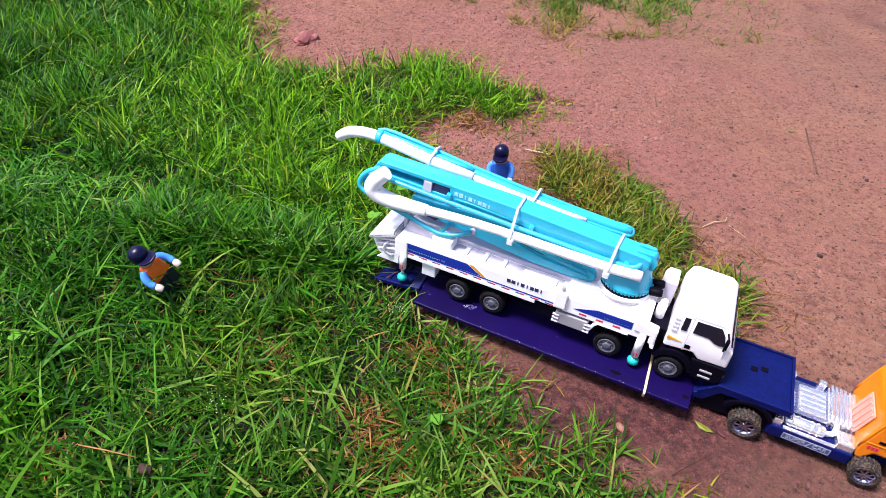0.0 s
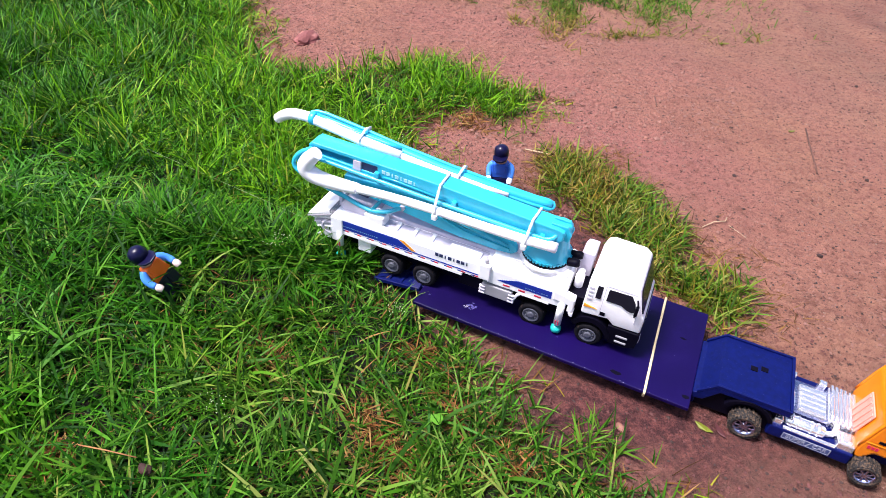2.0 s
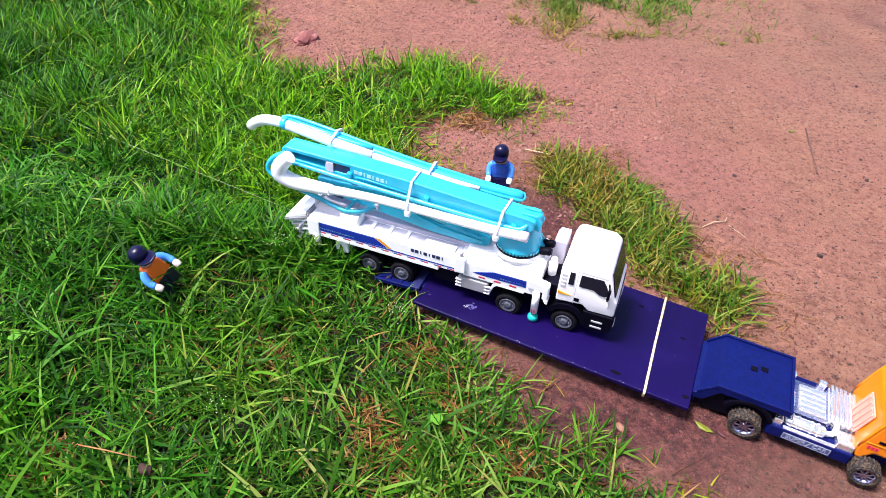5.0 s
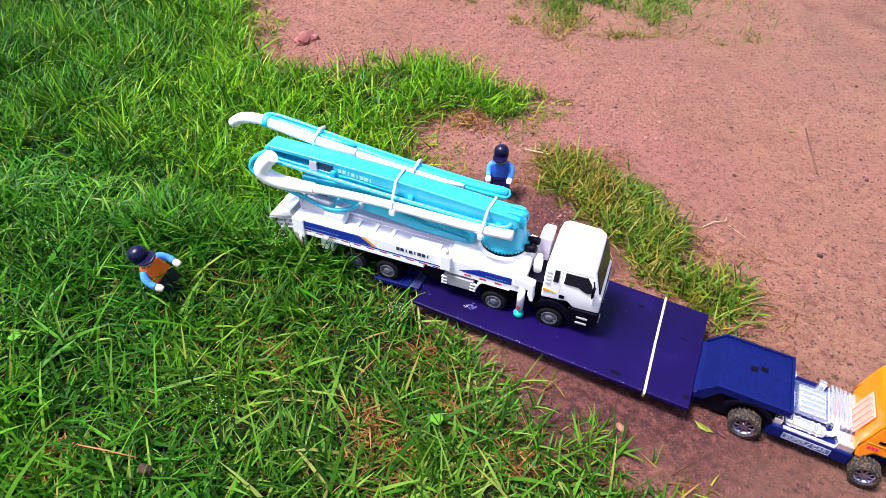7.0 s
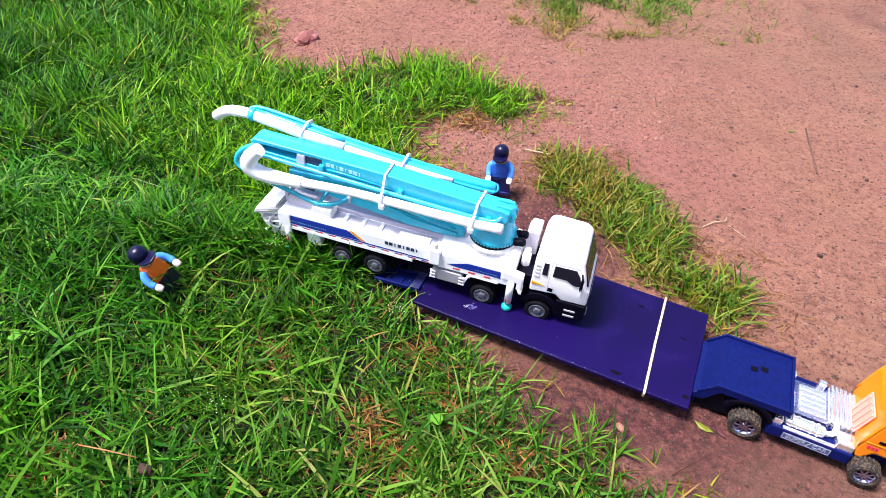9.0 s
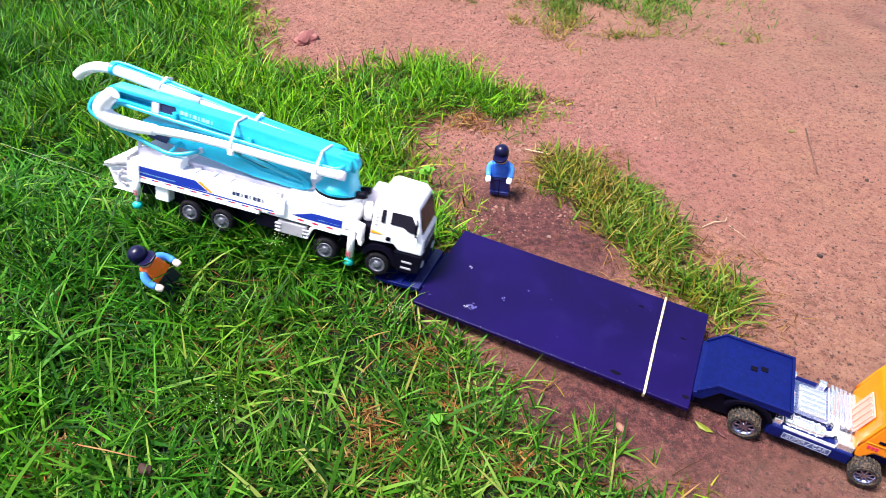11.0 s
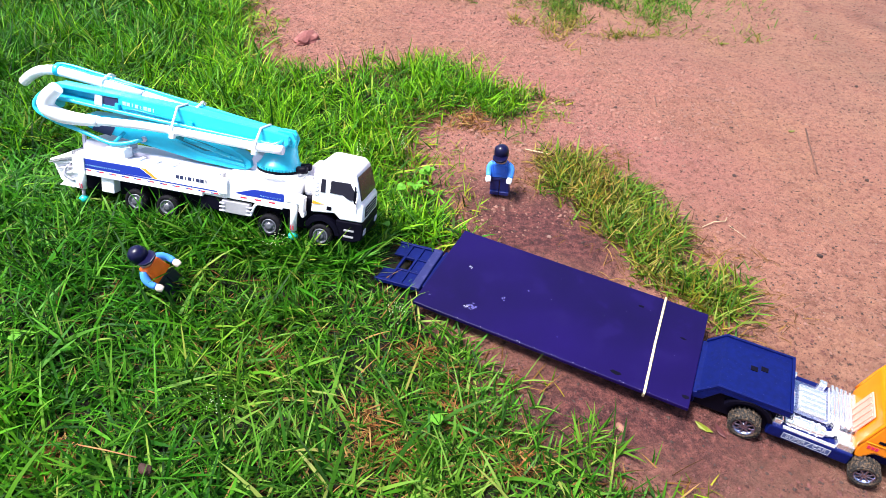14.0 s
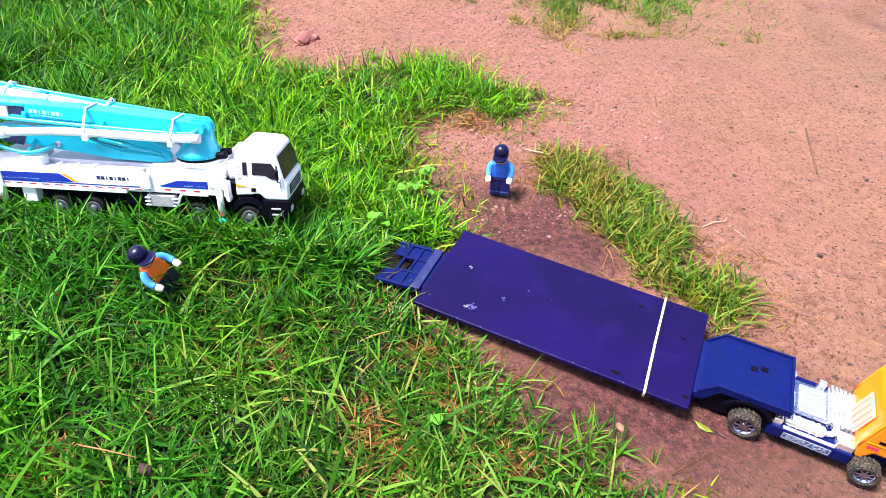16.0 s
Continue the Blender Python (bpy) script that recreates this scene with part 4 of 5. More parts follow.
def build_truck():
    t = thing("pump_truck", "white toy concrete pump truck with folded turquoise boom and blue stripes", "toy truck", TRUCK_ROWS[0][1])
    Y = -23.5
    # chassis
    bm = box(B(), -116, 116, -13, 13, 9, 27, 0.8)
    box(bm, -12, 6, -21, 21, 14, 24, 0.6)
    part("chassis", bm, BLACK, t)
    for x in (87, 45.4, -39, -65.8):
        for s in (-1, 1):
            truck_wheel(t, x, s)
        part("axle", tube(B(), [(x, -20, 9.5), (x, 20, 9.5)], 2, 8), BLACK, t)
    # rear body with its stripes
    rear = part("rear_body", prism(B(), [(-Y, 27.5), (-Y, 39.5), (-Y - 1.5, 41.5), (Y + 1.5, 41.5), (Y, 39.5), (Y, 27.5), (Y + 3, 27.5), (Y + 3, 25), (-Y - 3, 25), (-Y - 3, 27.5)], -115, 9.5, "x", 0.35), WHITE, t)
    for s in (-1, 1):
        y = s * (-Y + 0.12)
        p = lambda o, m, nm, lb="": part(nm, prism(B(), o, y - 0.1, y + 0.1, "y"), m, rear, lb)
        p([(-114, 30.4), (-114, 37.6), (-60.8, 38.2), (-50, 31.6)], BLUE, "blue_stripe", "deep blue stripe")
        p([(-59.8, 38.3), (-55.8, 38.3), (-46, 31.6), (-49.2, 31.6)], ORANGE_D, "orange_stripe", "orange slash")
        p([(-114, 30.1), (-114, 31.0), (8.5, 31.0), (8.5, 30.1)], BLUE, "blue_line", "thin blue line")
        for k in range(20):
            u = -112 + k * 1.75
            p([(u, 32.3), (u + 1.3, 32.3), (u + 1.3, 33.3), (u, 33.3)], PALE_INK, "caption_bar")
        for k in range(11):
            u = -108 + k * 10.6
            p([(u, 28.3), (u + 2.6, 28.3), (u + 2.6, 29.0), (u, 29.0)], BLUE, "reflector")
            p([(u + 2.6, 28.2), (u + 6, 28.2), (u + 6, 29.1), (u + 2.6, 29.1)], RED_D, "reflector", "red reflector strip")
    glyph_bars(rear, -31, -4.2, 35.2, 37.9, Y - 0.15, INK)
    part("edge_rail", box(B(), -112, -9, Y - 0.2, Y + 3, 24.4, 27.6, 0.5), WHITE, rear)
    part("edge_rail", box(B(), -112, -9, -Y - 3, -Y + 0.2, 24.4, 27.6, 0.5), WHITE, rear)
    # deck fittings behind the turret
    part("water_tank", prism(B(), [(-113, 41), (-113, 46.5), (-110, 50.5), (-90, 51), (-86, 47), (-86, 41)], -15, 15, "y", 0.8), SHADED_LILAC, t, "pale lilac water tank")
    part("tool_box", box(B(), -90, -74.5, -21, -10, 41, 49.5, 0.8), WHITE, t, "white box on the deck")
    part("cylinder_cover", box(B(), -76, 20, -9, 9, 41, 45, 0.8), SHADED_LILAC, t)
    for u in (-66, -52, -38):
        part("walkway_bar", box(B(), u, u + 3, -21.5, -10, 41, 43.2, 0.4), WHITE, t)
    part("walkway_rail", box(B(), -75, 6, -21.5, -19.8, 41, 42.6, 0.4), WHITE, t)
    part("walkway", box(B(), -75, 6, -19, -10, 40.8, 41.9, 0.2), SHADED_LILAC, t)
    part("walkway", box(B(), -75, 6, 10, 19, 40.8, 41.9, 0.2), SHADED_LILAC, t)
    part("hatch", box(B(), -22, 2, -20.5, -14, 42, 43.4, 0.3), WHITE, t)
    part("outrigger_post", box(B(), 4, 12, Y - 2.2, Y + 2, 30, 43, 0.5), WHITE, t)
    part("pin", lathe(B(), [(1.4, 0), (1.4, 3.2), (0.9, 3.6)], 12, AT(8, -22, 42.8)), GREY, t)
    part("post", box(B(), -117, -114.5, -11, -8.5, 40, 55, 0.4), SHADED_LILAC, t)
    part("under_box", box(B(), -96, -85, -21, 21, 11.5, 25, 0.8), WHITE, t)
    # hopper
    hop = part("hopper", prism(B(), [(-116, 36), (-121, 36), (-141, 26), (-136, 13), (-126, 7), (-116, 12)], -15, 15, "y", 1.2), WHITE, t, "white rear hopper with hinged cover")
    cov = part("cover", prism(B(), [(-117, 37.2), (-117, 39.4), (-121, 39.8), (-140, 31.0), (-141, 28.8)], -19.5, 19.5, "y", 0.6), WHITE, hop)
    for k in range(3):
        part("slat", box(B(), -120.5 + k * 1.6, -119.6 + k * 1.6, -20, 20, 37.5, 40.6, 0.2), GREY, cov)
    for s in (-1, 1):
        part("trim", prism(B(), [(-117, 36.4), (-117, 37.2), (-141, 28.4), (-140.5, 27.6)], s * 19.6 - 0.5, s * 19.6 + 0.5, "y"), GREY, cov)
        part("grip", tube(B(), [(-124, s * 17, 29), (-129, s * 19, 24), (-128, s * 19, 18), (-122, s * 17, 15)], 1.0, 8, smooth=1), SHADED_LILAC, hop)
        part("flap", prism(B(), [(-136, 9), (-117, 9), (-117, 18), (-128, 16)], s * 16 - 1, s * 16 + 1, "y", 0.4), WHITE, hop)
    for k in range(3):
        part("fin", prism(B(), [(-139 + 2.5 * k, 26.5 - 4 * k), (-138.5 + 2.5 * k, 28 - 4 * k), (-117, 33 - 4 * k), (-117, 31.4 - 4 * k)], -18.6, -14, "y", 0.3), (WHITE, SHADED_LILAC, WHITE)[k], hop)
    part("pipe", tube(B(), [(-120, 0, 12), (-132, 0, 10), (-138, -6, 12)], 4, 12, smooth=1), SHADED_LILAC, hop)
    # outrigger legs
    for x, z0, z1, zf in ((-110.8, 12, 27, 3.5), (64.8, 10, 33, 5.5)):
        for s in (-1, 1):
            yy = s * 22.3
            bm = lathe(B(), [(2.7, z0), (2.7, z1)], 16, AT(x, yy, 0))
            leg = part("outrigger_leg", bm, WHITE, t)
            part("rod", lathe(B(), [(1.3, zf), (1.3, z0 + 1)], 10, AT(x, yy, 0)), GREY, leg)
            part("foot", lathe(B(), [(2.6, zf - 2.8), (3.8, zf - 2.0), (3.8, zf + 0.4), (2.2, zf + 2.2), (1.2, zf + 2.5)], 18, AT(x, yy, 0)), FOOT, leg, "turquoise-green foot pad")
            for k in (-1, 1):
                part("warning_bar", prism(B(), [(x + k * 0.9 - 0.35, z0 + 0.8), (x + k * 0.9 + 0.35, z0 + 0.8), (x + k * 0.9 + 0.1, z0 + 4.5), (x + k * 0.9 - 0.6, z0 + 4.5)], yy + s * 2.35, yy + s * 2.85, "y"), RED_D, leg, "red warning bar")
    for s in (-1, 1):
        lo, hi = sorted((s * 18, s * 24.6))
        bm = prism(B(), [(58, 33), (58, 41), (73, 38), (73, 26), (69, 26), (69, 32)], lo, hi, "y", 0.7)
        part("outrigger_bracket", bm, WHITE, t)
        part("outrigger_bracket", box(B(), -117, -107, lo, hi - 0.1 if s > 0 else hi, 24, 39, 0.6), WHITE, t)
        part("hook", prism(B(), [(70, 26), (73.5, 26), (73.5, 22.5), (71.5, 22.5)], lo, hi, "y", 0.3), WHITE, t)
    # front body
    front = part("front_body", prism(B(), [(-Y, 26.5), (-Y, 40), (13, 46.5), (-13, 46.5), (Y, 40), (Y, 26.5)], 9.8, 66, "x", 0.9), WHITE, t)
    for s in (-1, 1):
        y = s * (-Y + 0.12)
        p = lambda o, m, nm, lb="": part(nm, prism(B(), o, y - 0.1, y + 0.1, "y"), m, front, lb)
        p([(17.5, 32.3), (33, 37.6), (56.8, 37.9), (56.8, 31.7), (24, 31.7)], BLUE, "blue_panel", "blue wedge panel")
        for k in range(9):
            p([(38 + k * 1.9, 33.2), (39.4 + k * 1.9, 33.2), (39.4 + k * 1.9, 34.0), (38 + k * 1.9, 34.0)], PALE_INK, "caption_bar")
        for k in range(3):
            p([(22 + k * 11.5, 29.0), (27 + k * 11.5, 29.0), (27 + k * 11.5, 30.2), (22 + k * 11.5, 30.2)], RED_D, "reflector", "red reflector strip")
        lo, hi = sorted((s * 21, s * 23.8))
        part("wheel_arch", prism(B(), [(31, 16), (34, 23.5), (36, 25.5), (56, 25.5), (56, 27.3), (35, 27.3), (32.5, 25), (29.5, 16)], lo, hi, "y", 0.4), WHITE, front)
        part("side_tank", box(B(), 6.5, 29.5, lo - (2 if s > 0 else 0), hi + (2 if s < 0 else 0), 14.5, 24.5, 0.8), GREY, front, "grey fuel tank")
        for u in (5, 27):
            for z in (15.5, 18.5, 21.5):
                part("step", box(B(), u, u + 4.5, s * 23.6 - 1, s * 23.6 + 1, z, z + 1, 0.25), SHADED_LILAC, front)
    part("deck_plate", prism(B(), [(20, 46.2), (20, 47.2), (64, 47.8), (64, 46.2)], -14, 14, "y", 0.5), WHITE, t)
    part("back_board", prism(B(), [(66, 27), (66, 52), (68, 56), (75.5, 56), (75.5, 27)], 6, 23, "y", 0.8), SHADED_LILAC, t, "pale board behind the cab")
    part("air_filter", lathe(B(), [(3.2, 28), (3.2, 46), (2.2, 48)], 14, AT(70.5, -6, 0)), WHITE, t)
    part("filter_cap", lathe(B(), [(2.4, 46), (2.4, 50)], 12, AT(70.5, -6, 0)), WHITE, t)
    part("gap_block", box(B(), 66, 78, -17, 17, 24, 36, 0.6), BLACK, t)
    # cab
    prof = [(78, 27.5), (78.3, 57), (80.6, 64.6), (84.5, 66.4), (106.5, 65.6), (110.8, 62), (116.5, 41), (118.8, 38.5), (119, 25.2), (101, 25.2), (96.5, 29.5)]
    bm = prism(B(), prof, -22.4, 22.4, "y")
    for v in bm.verts:
        if v.co.z > 40:
            v.co.y *= 1 - 0.10 * min(1, (v.co.z - 40) / 24)
        if v.co.x > 115:
            v.co.y *= 0.965
    bmesh.ops.bevel(bm, geom=list(bm.edges), offset=1.5, segments=3, profile=0.5, affect="EDGES")
    for f in bm.faces:
        f.smooth = True
    cab = part("cab", bm, WHITE, t, "white cab with dark windows")
    side = lambda z: 22.4 * (1 - 0.10 * max(0, min(1, (z - 40) / 24)))

    def side_pane(nm, o, mat, s, out=0.15, lab=""):
        bm = B()
        a = [bm.verts.new((x, s * (side(z) + out), z)) for x, z in o]
        b = [bm.verts.new((x, s * (side(z) - 0.6), z)) for x, z in o]
        k = len(o)
        bm.faces.new(a), bm.faces.new(b[::-1])
        for i in range(k):
            bm.faces.new((a[i], b[i], b[(i + 1) % k], a[(i + 1) % k]))
        return part(nm, bm, mat, cab, lab)

    for s in (-1, 1):
        side_pane("door_window", [(92, 45.2), (92.2, 54.6), (107, 55.0), (110.2, 50), (112.2, 43.3), (109, 42.2), (106, 42.8), (102, 45.2)], GLASS_DARK, s)
        side_pane("rear_window", [(84.6, 44.8), (84.8, 54.8), (88.2, 54.9), (88.2, 44.8)], GLASS_DARK, s)
        side_pane("door_handle", [(90.5, 31.6), (90.5, 34.4), (94, 34.4), (94, 31.6)], BLACK, s, 0.4)
        side_pane("orange_mark", [(78.9, 34.6), (78.9, 37.2), (88, 35.4)], ORANGE_D, s, 0.2, "orange marking")
        for x0, z0, x1, z1 in ((90, 29, 90.35, 57), (90, 56.6, 110, 57), (113.2, 33, 113.5, 43)):
            side_pane("door_seam", [(x0, z0), (x0, z1), (x1, z1), (x1, z0)], SHADED_LILAC, s, 0.05)
        for k in range(4):
            side_pane("vent", [(79.6, 42 + k * 3), (79.6, 43.2 + k * 3), (82.8, 43.2 + k * 3), (82.8, 42 + k * 3)], SHADED_LILAC, s, 0.1)
        m = part("mirror", box(B(), 111.2, 113.2, s * 24.5 - 1.2, s * 24.5 + 1.2, 43, 51, 0.5), BLACK, cab, "black wing mirror")
        part("bracket", tube(B(), [(111, s * 20.8, 53), (112, s * 24.5, 52), (112, s * 24.5, 50)], 0.6, 6), BLACK, m)
        part("bracket", tube(B(), [(112.5, s * 21, 40), (112, s * 24, 41), (112, s * 24.5, 44)], 0.6, 6), BLACK, m)
        lo, hi = sorted((s * 15, s * 23.2))
        arc = [(87 + 15 * math.cos(q), 10 + 16.5 * math.sin(q)) for q in [0.15 + 0.23 * k for k in range(12)]]
        arc += [(87 + 11.5 * math.cos(q), 10 + 12 * math.sin(q)) for q in [2.68 - 0.23 * k for k in range(12)]]
        part("mudguard", prism(B(), arc, lo, hi, "y"), BLACK, t)
    bm = B()
    for out, d in ((1.3, 0), (-0.6, 1)):
        for y, x, z in ((-18.2, 110.7, 59.5), (18.2, 110.7, 59.5), (20.0, 115.7, 42.2), (-20.0, 115.7, 42.2)):
            bm.verts.new((x + out, y, z + out * 0.3))
    bm.verts.ensure_lookup_table()
    vs = list(bm.verts)
    bm.faces.new(vs[:4]), bm.faces.new(vs[4:][::-1])
    for i in range(4):
        bm.faces.new((vs[i], vs[4 + i], vs[4 + (i + 1) % 4], vs[(i + 1) % 4]))
    part("windscreen", bm, GLASS_DARK, cab)
    part("grille", box(B(), 118.2, 119.4, -16, 16, 28, 36.5, 0.4), BLACK, cab)
    for z in (30, 32.6, 35):
        part("grille_bar", box(B(), 119.2, 119.7, -15, 15, z, z + 0.7, 0.2), GREY, cab)
    bump = part("bumper", prism(B(), [(98, 24.8), (119, 24.8), (120, 21), (119, 11), (112, 8.5), (101, 9), (99, 16)], -22.5, 22.5, "y", 0.8), BLACK, t, "black front bumper with steps")
    for s in (-1, 1):
        for z in (12, 17):
            part("step", box(B(), 105, 113, s * 22.4 - 0.8, s * 22.4 + 0.8, z, z + 1.6, 0.4), GREY, bump)
        part("headlamp", box(B(), 118.6, 120.4, s * 17 - 3, s * 17 + 3, 15, 19.5, 0.5), SHADED_LILAC, bump, "clear headlamp")
    # turret
    part("ring_base", lathe(B(), [(19, 46), (17.4, 49.8), (15, 50.2)], 36, AT(43.5, 0, 0)), WHITE, t)
    part("slew_ring", lathe(B(), [(16, 49.5), (17.3, 50), (17.3, 51.8), (16.5, 52.6)], 40, AT(43.5, 0, 0)), BLACK, t, "black slewing ring")
    for y in (-5.5, 3.5):
        part("slew_motor", lathe(B(), [(2.4, 0), (3.0, 0.8), (3.0, 7), (2.2, 8.4)], 14, pose(0, 0, 0) @ Matrix.Translation((59.5, y, 53.0)) @ pose(0, 0, 0, 0, 80, 0)), BLACK, t)
    bm = lathe(B(), [(16.9, 52.0), (16.9, 54.4), (15.5, 56.2), (12.6, 62), (9.6, 70.5), (8, 79), (6, 80.5)], 40, AT(43.5, 0, 0))
    for v in bm.verts:
        k = max(0, (v.co.z - 56) / 24)
        v.co.y *= 1 - 0.25 * k
        v.co.x += 6.0 * k
    tur = part("turret", bm, TEAL, t, "turquoise turret cone")
    bm = B()
    for k in range(44):
        a = 6.2832 * k / 44
        box(bm, 16.6, 17.6, -0.7, 0.7, 52.2, 54.2, 0, AT(43.5, 0, 0) @ pose(0, 0, 0, 0, 0, math.degrees(a)))
    part("ring_teeth", bm, TEAL, tur)
    # main boom: a box beam that rises to the rear, open-sided at its tail
    top = lambda x: 80.6 - 0.075 * (x - 50) if x > -40 else 87.3 - 0.03 * (x + 40)
    low = lambda x: top(x) - (11.5 if x > 0 else 12.5)
    boom = part("main_boom", prism(B(), [(54, 79.5), (54, 73), (50, low(50)), (-40, low(-40)), (-84, low(-84)), (-84, top(-84)), (-40, top(-40)), (50, top(50))], -11, 3.5, "y", 0.7), TEAL, t, "turquoise box-section boom")
    part("tail_plate", prism(B(), [(-83, low(-84) + 1), (-137, low(-130) + 3), (-140, 84), (-137, top(-137)), (-83, top(-84))], -3, 2.5, "y", 0.5), TEAL, boom)
    part("flange", prism(B(), [(-83, top(-84) - 2.5), (-83, top(-84) + 0.15), (-137, top(-137)), (-140, 87)], -11.2, 3, "y", 0.5), TEAL, boom)
    part("flange", prism(B(), [(-83, low(-84) + 3), (-83, low(-84)), (-136, low(-130) + 1), (-138, low(-130) + 4)], -11, 3, "y", 0.5), TEAL, boom)
    part("end_plate", prism(B(), [(-140, 78), (-140, 88), (-135, 89.8), (-134, 78)], -11, 3, "y", 0.6), TEAL, boom)
    part("label", prism(B(), [(-104, 78.2), (-97.5, 78.0), (-97, 86.0), (-103, 86.2)], -11.5, -3.2, "y", 0.2), SHADED_LILAC, boom, "white label")
    part("label", prism(B(), [(-96.8, 78.0), (-84.6, 77.5), (-84.6, 85.6), (-96.4, 86.0)], -10.4, -3.2, "y", 0.2), INK, boom, "navy label")
    glyph_bars(boom, -80.5, -53, 82.0, 84.8, -11.15, PALE_INK, slope=-0.075)
    for k, (x, d) in enumerate(((-84, 6), (-24, 4.5), (40, 4))):
        part("lug", prism(B(), [(x - 2, low(x) - 1), (x + 2.5, low(x) - 1), (x + 2, low(x) + d), (x - 1, low(x) + d + 1)], -14, -10.8, "y", 0.5), TEAL, boom)
    part("pressure_pipe", tube(B(), [(-136, -13, 79), (-120, -13.2, low(-120) + 1.5), (-84, -13.4, low(-84) + 0.5), (-24, -13.6, low(-24) + 0.5), (40, -13.6, low(40) + 2), (47, -13, low(45) + 4), (49, -10, low(45) + 6)], 1.5, 10, smooth=1), TEAL, boom)
    part("thin_pipe", tube(B(), [(-79, -11.8, 79.5), (-70, -11.8, 79.8), (-30, -11.8, 76.6)], 0.55, 6), TEAL, boom)
    part("hinge", lathe(B(), [(5.4, -15), (5.4, 2), (3, 2.6)], 20, ON_Y(-144, 0, 73)), TEAL, boom)
    part("hinge_loop", tube(B(), [(-136, -12, 86), (-146, -15, 81.5), (-151, -18, 73), (-147.5, -18.5, 66.8), (-132, -18, 61.5)], 1.6, 10, smooth=2), TEAL, boom)
    for s in (-6.5, 0.5):
        part("yoke", prism(B(), [(40, 73), (57, 70), (58.5, 76), (55, 82.3), (44, 82.5)], s - 1.3, s + 1.3, "y", 0.6), TEAL, tur)
    part("yoke_pin", lathe(B(), [(2.2, -10.5), (2.2, 5)], 14, ON_Y(52.5, 0, 77)), TEAL, tur)
    # lower boom section and its strut
    lower = part("lower_boom", prism(B(), [(25, 50.5), (24, 55), (16, 59), (-8, 70), (-60, 72), (-112, 70), (-112, 59), (-90, 56), (-64, 53), (-20, 47.5), (10, 46.5), (21, 47.5)], -10.5, 2.5, "y", 0.8), TEAL_DEEP, t, "deep turquoise lower boom section")
    part("rib", prism(B(), [(20, 50), (19, 52.2), (-14, 55), (-40, 62), (-42, 60), (-14, 52.5)], -11.6, -10.2, "y", 0.4), TEAL, lower)
    # flat plate whose dark colour paints the shade of a recess
    part("gap_shade", prism(B(), [(6, 58), (-14, 57), (-38, 63), (-36, 66), (-12, 63)], -10.75, -10.3, "y", 0.1), DEEP_SHADE, lower, "dark plate painted as the shade of a recess")
    part("ram", tube(B(), [(-30, -11, 63.5), (8, -11, 56.5)], 1.6, 10), TEAL, lower)
    part("ram_rod", tube(B(), [(6, -11, 57), (18, -11, 54.5)], 1.0, 8), TEAL, lower)
    part("label", prism(B(), [(-108, 57.5), (-92, 55.5), (-88, 63), (-104, 65)], -10.9, -10.4, "y", 0.1), INK, lower, "navy label")
    part("bolt", lathe(B(), [(2.2, -13.2), (2.2, -10)], 12, ON_Y(-63.6, 0, 57.8)), SHADED_LILAC, lower)
    part("strut", tube(B(), [(-133, -18, 61.6), (-111, -18, 57.5), (-91, -18.5, 52.2), (-84, -18.5, 51.8), (-73, -17, 54), (-64, -12.5, 58)], 1.7, 10, smooth=1), TEAL, t, "thin turquoise strut")
    part("strut", tube(B(), [(-85, -18.5, 52.3), (-79, -12, 61)], 1.4, 8), TEAL, t)
    part("pedestal", prism(B(), [(18, 46), (34, 46), (32, 60), (26, 62)], -7, 7, "y", 0.8), SHADED_LILAC, t)
    # white concrete hose with its elbow
    part("hose", tube(B(), [(51, -15.5, 69.5), (30, -16.8, 69.2), (0, -17.8, 70), (-34, -18.4, 71), (-66, -18.5, 70.5), (-98, -18.8, 68)], [3.3, 3.3, 3.2, 3.1, 3.1, 3.4], 14, smooth=1), HOSE, t, "white concrete hose")
    part("hose_elbow", tube(B(), [(-96, -18.8, 68), (-114, -19, 66.6), (-130, -20.5, 67.8), (-138, -22, 73.5), (-135, -21.5, 81.5), (-127.5, -20, 89)], [4.2, 5.0, 5.9, 6.2, 5.8, 5.0], 16, smooth=2), HOSE, t, "thick white hose elbow")
    part("hose_mouth", lathe(B(), [(2.6, 0), (3.7, 0), (3.7, 5), (3.3, 6)], 16, ON_X(46, -15.6, 69.6)), SHADED_LILAC, t)
    # far boom with its white delivery pipe and nozzle
    far = part("upper_boom", tube(B(), [(-148, 12, 97.5), (-100, 11, 92.5), (-32, 13, 81.8), (10, 19.5, 75.5), (36, 24, 72.5)], [2.4, 3.0, 3.6, 3.8, 3.0], 8, smooth=1), TEAL, t, "slender turquoise upper boom section")
    part("rail", tube(B(), [(-150, 8, 97), (-151, 13, 100.5), (-136, 15, 99.5), (-60, 13.5, 89.5), (20, 22.5, 76.5), (36, 27, 74), (38, 24, 71), (34, 19, 71), (-20, 12.5, 79.5)], 1.4, 8, smooth=1), TEAL, far)
    part("rail", tube(B(), [(-150, 8.5, 95.5), (-120, 9, 96), (-76, 10, 92)], 1.3, 8, smooth=1), TEAL, far)
    part("collar", lathe(B(), [(4.6, -2), (5.0, -1), (5.0, 1.5), (4.4, 2.5)], 16, ON_X(-149, 10, 95.5)), TEAL, far)
    part("delivery_pipe", tube(B(), [(-152, 10.5, 95.3), (-146, 9.5, 95), (-107, 6, 91.8), (-74.5, 7, 88)], [3.9, 3.9, 3.7, 3.6], 14), HOSE, t, "white delivery pipe")
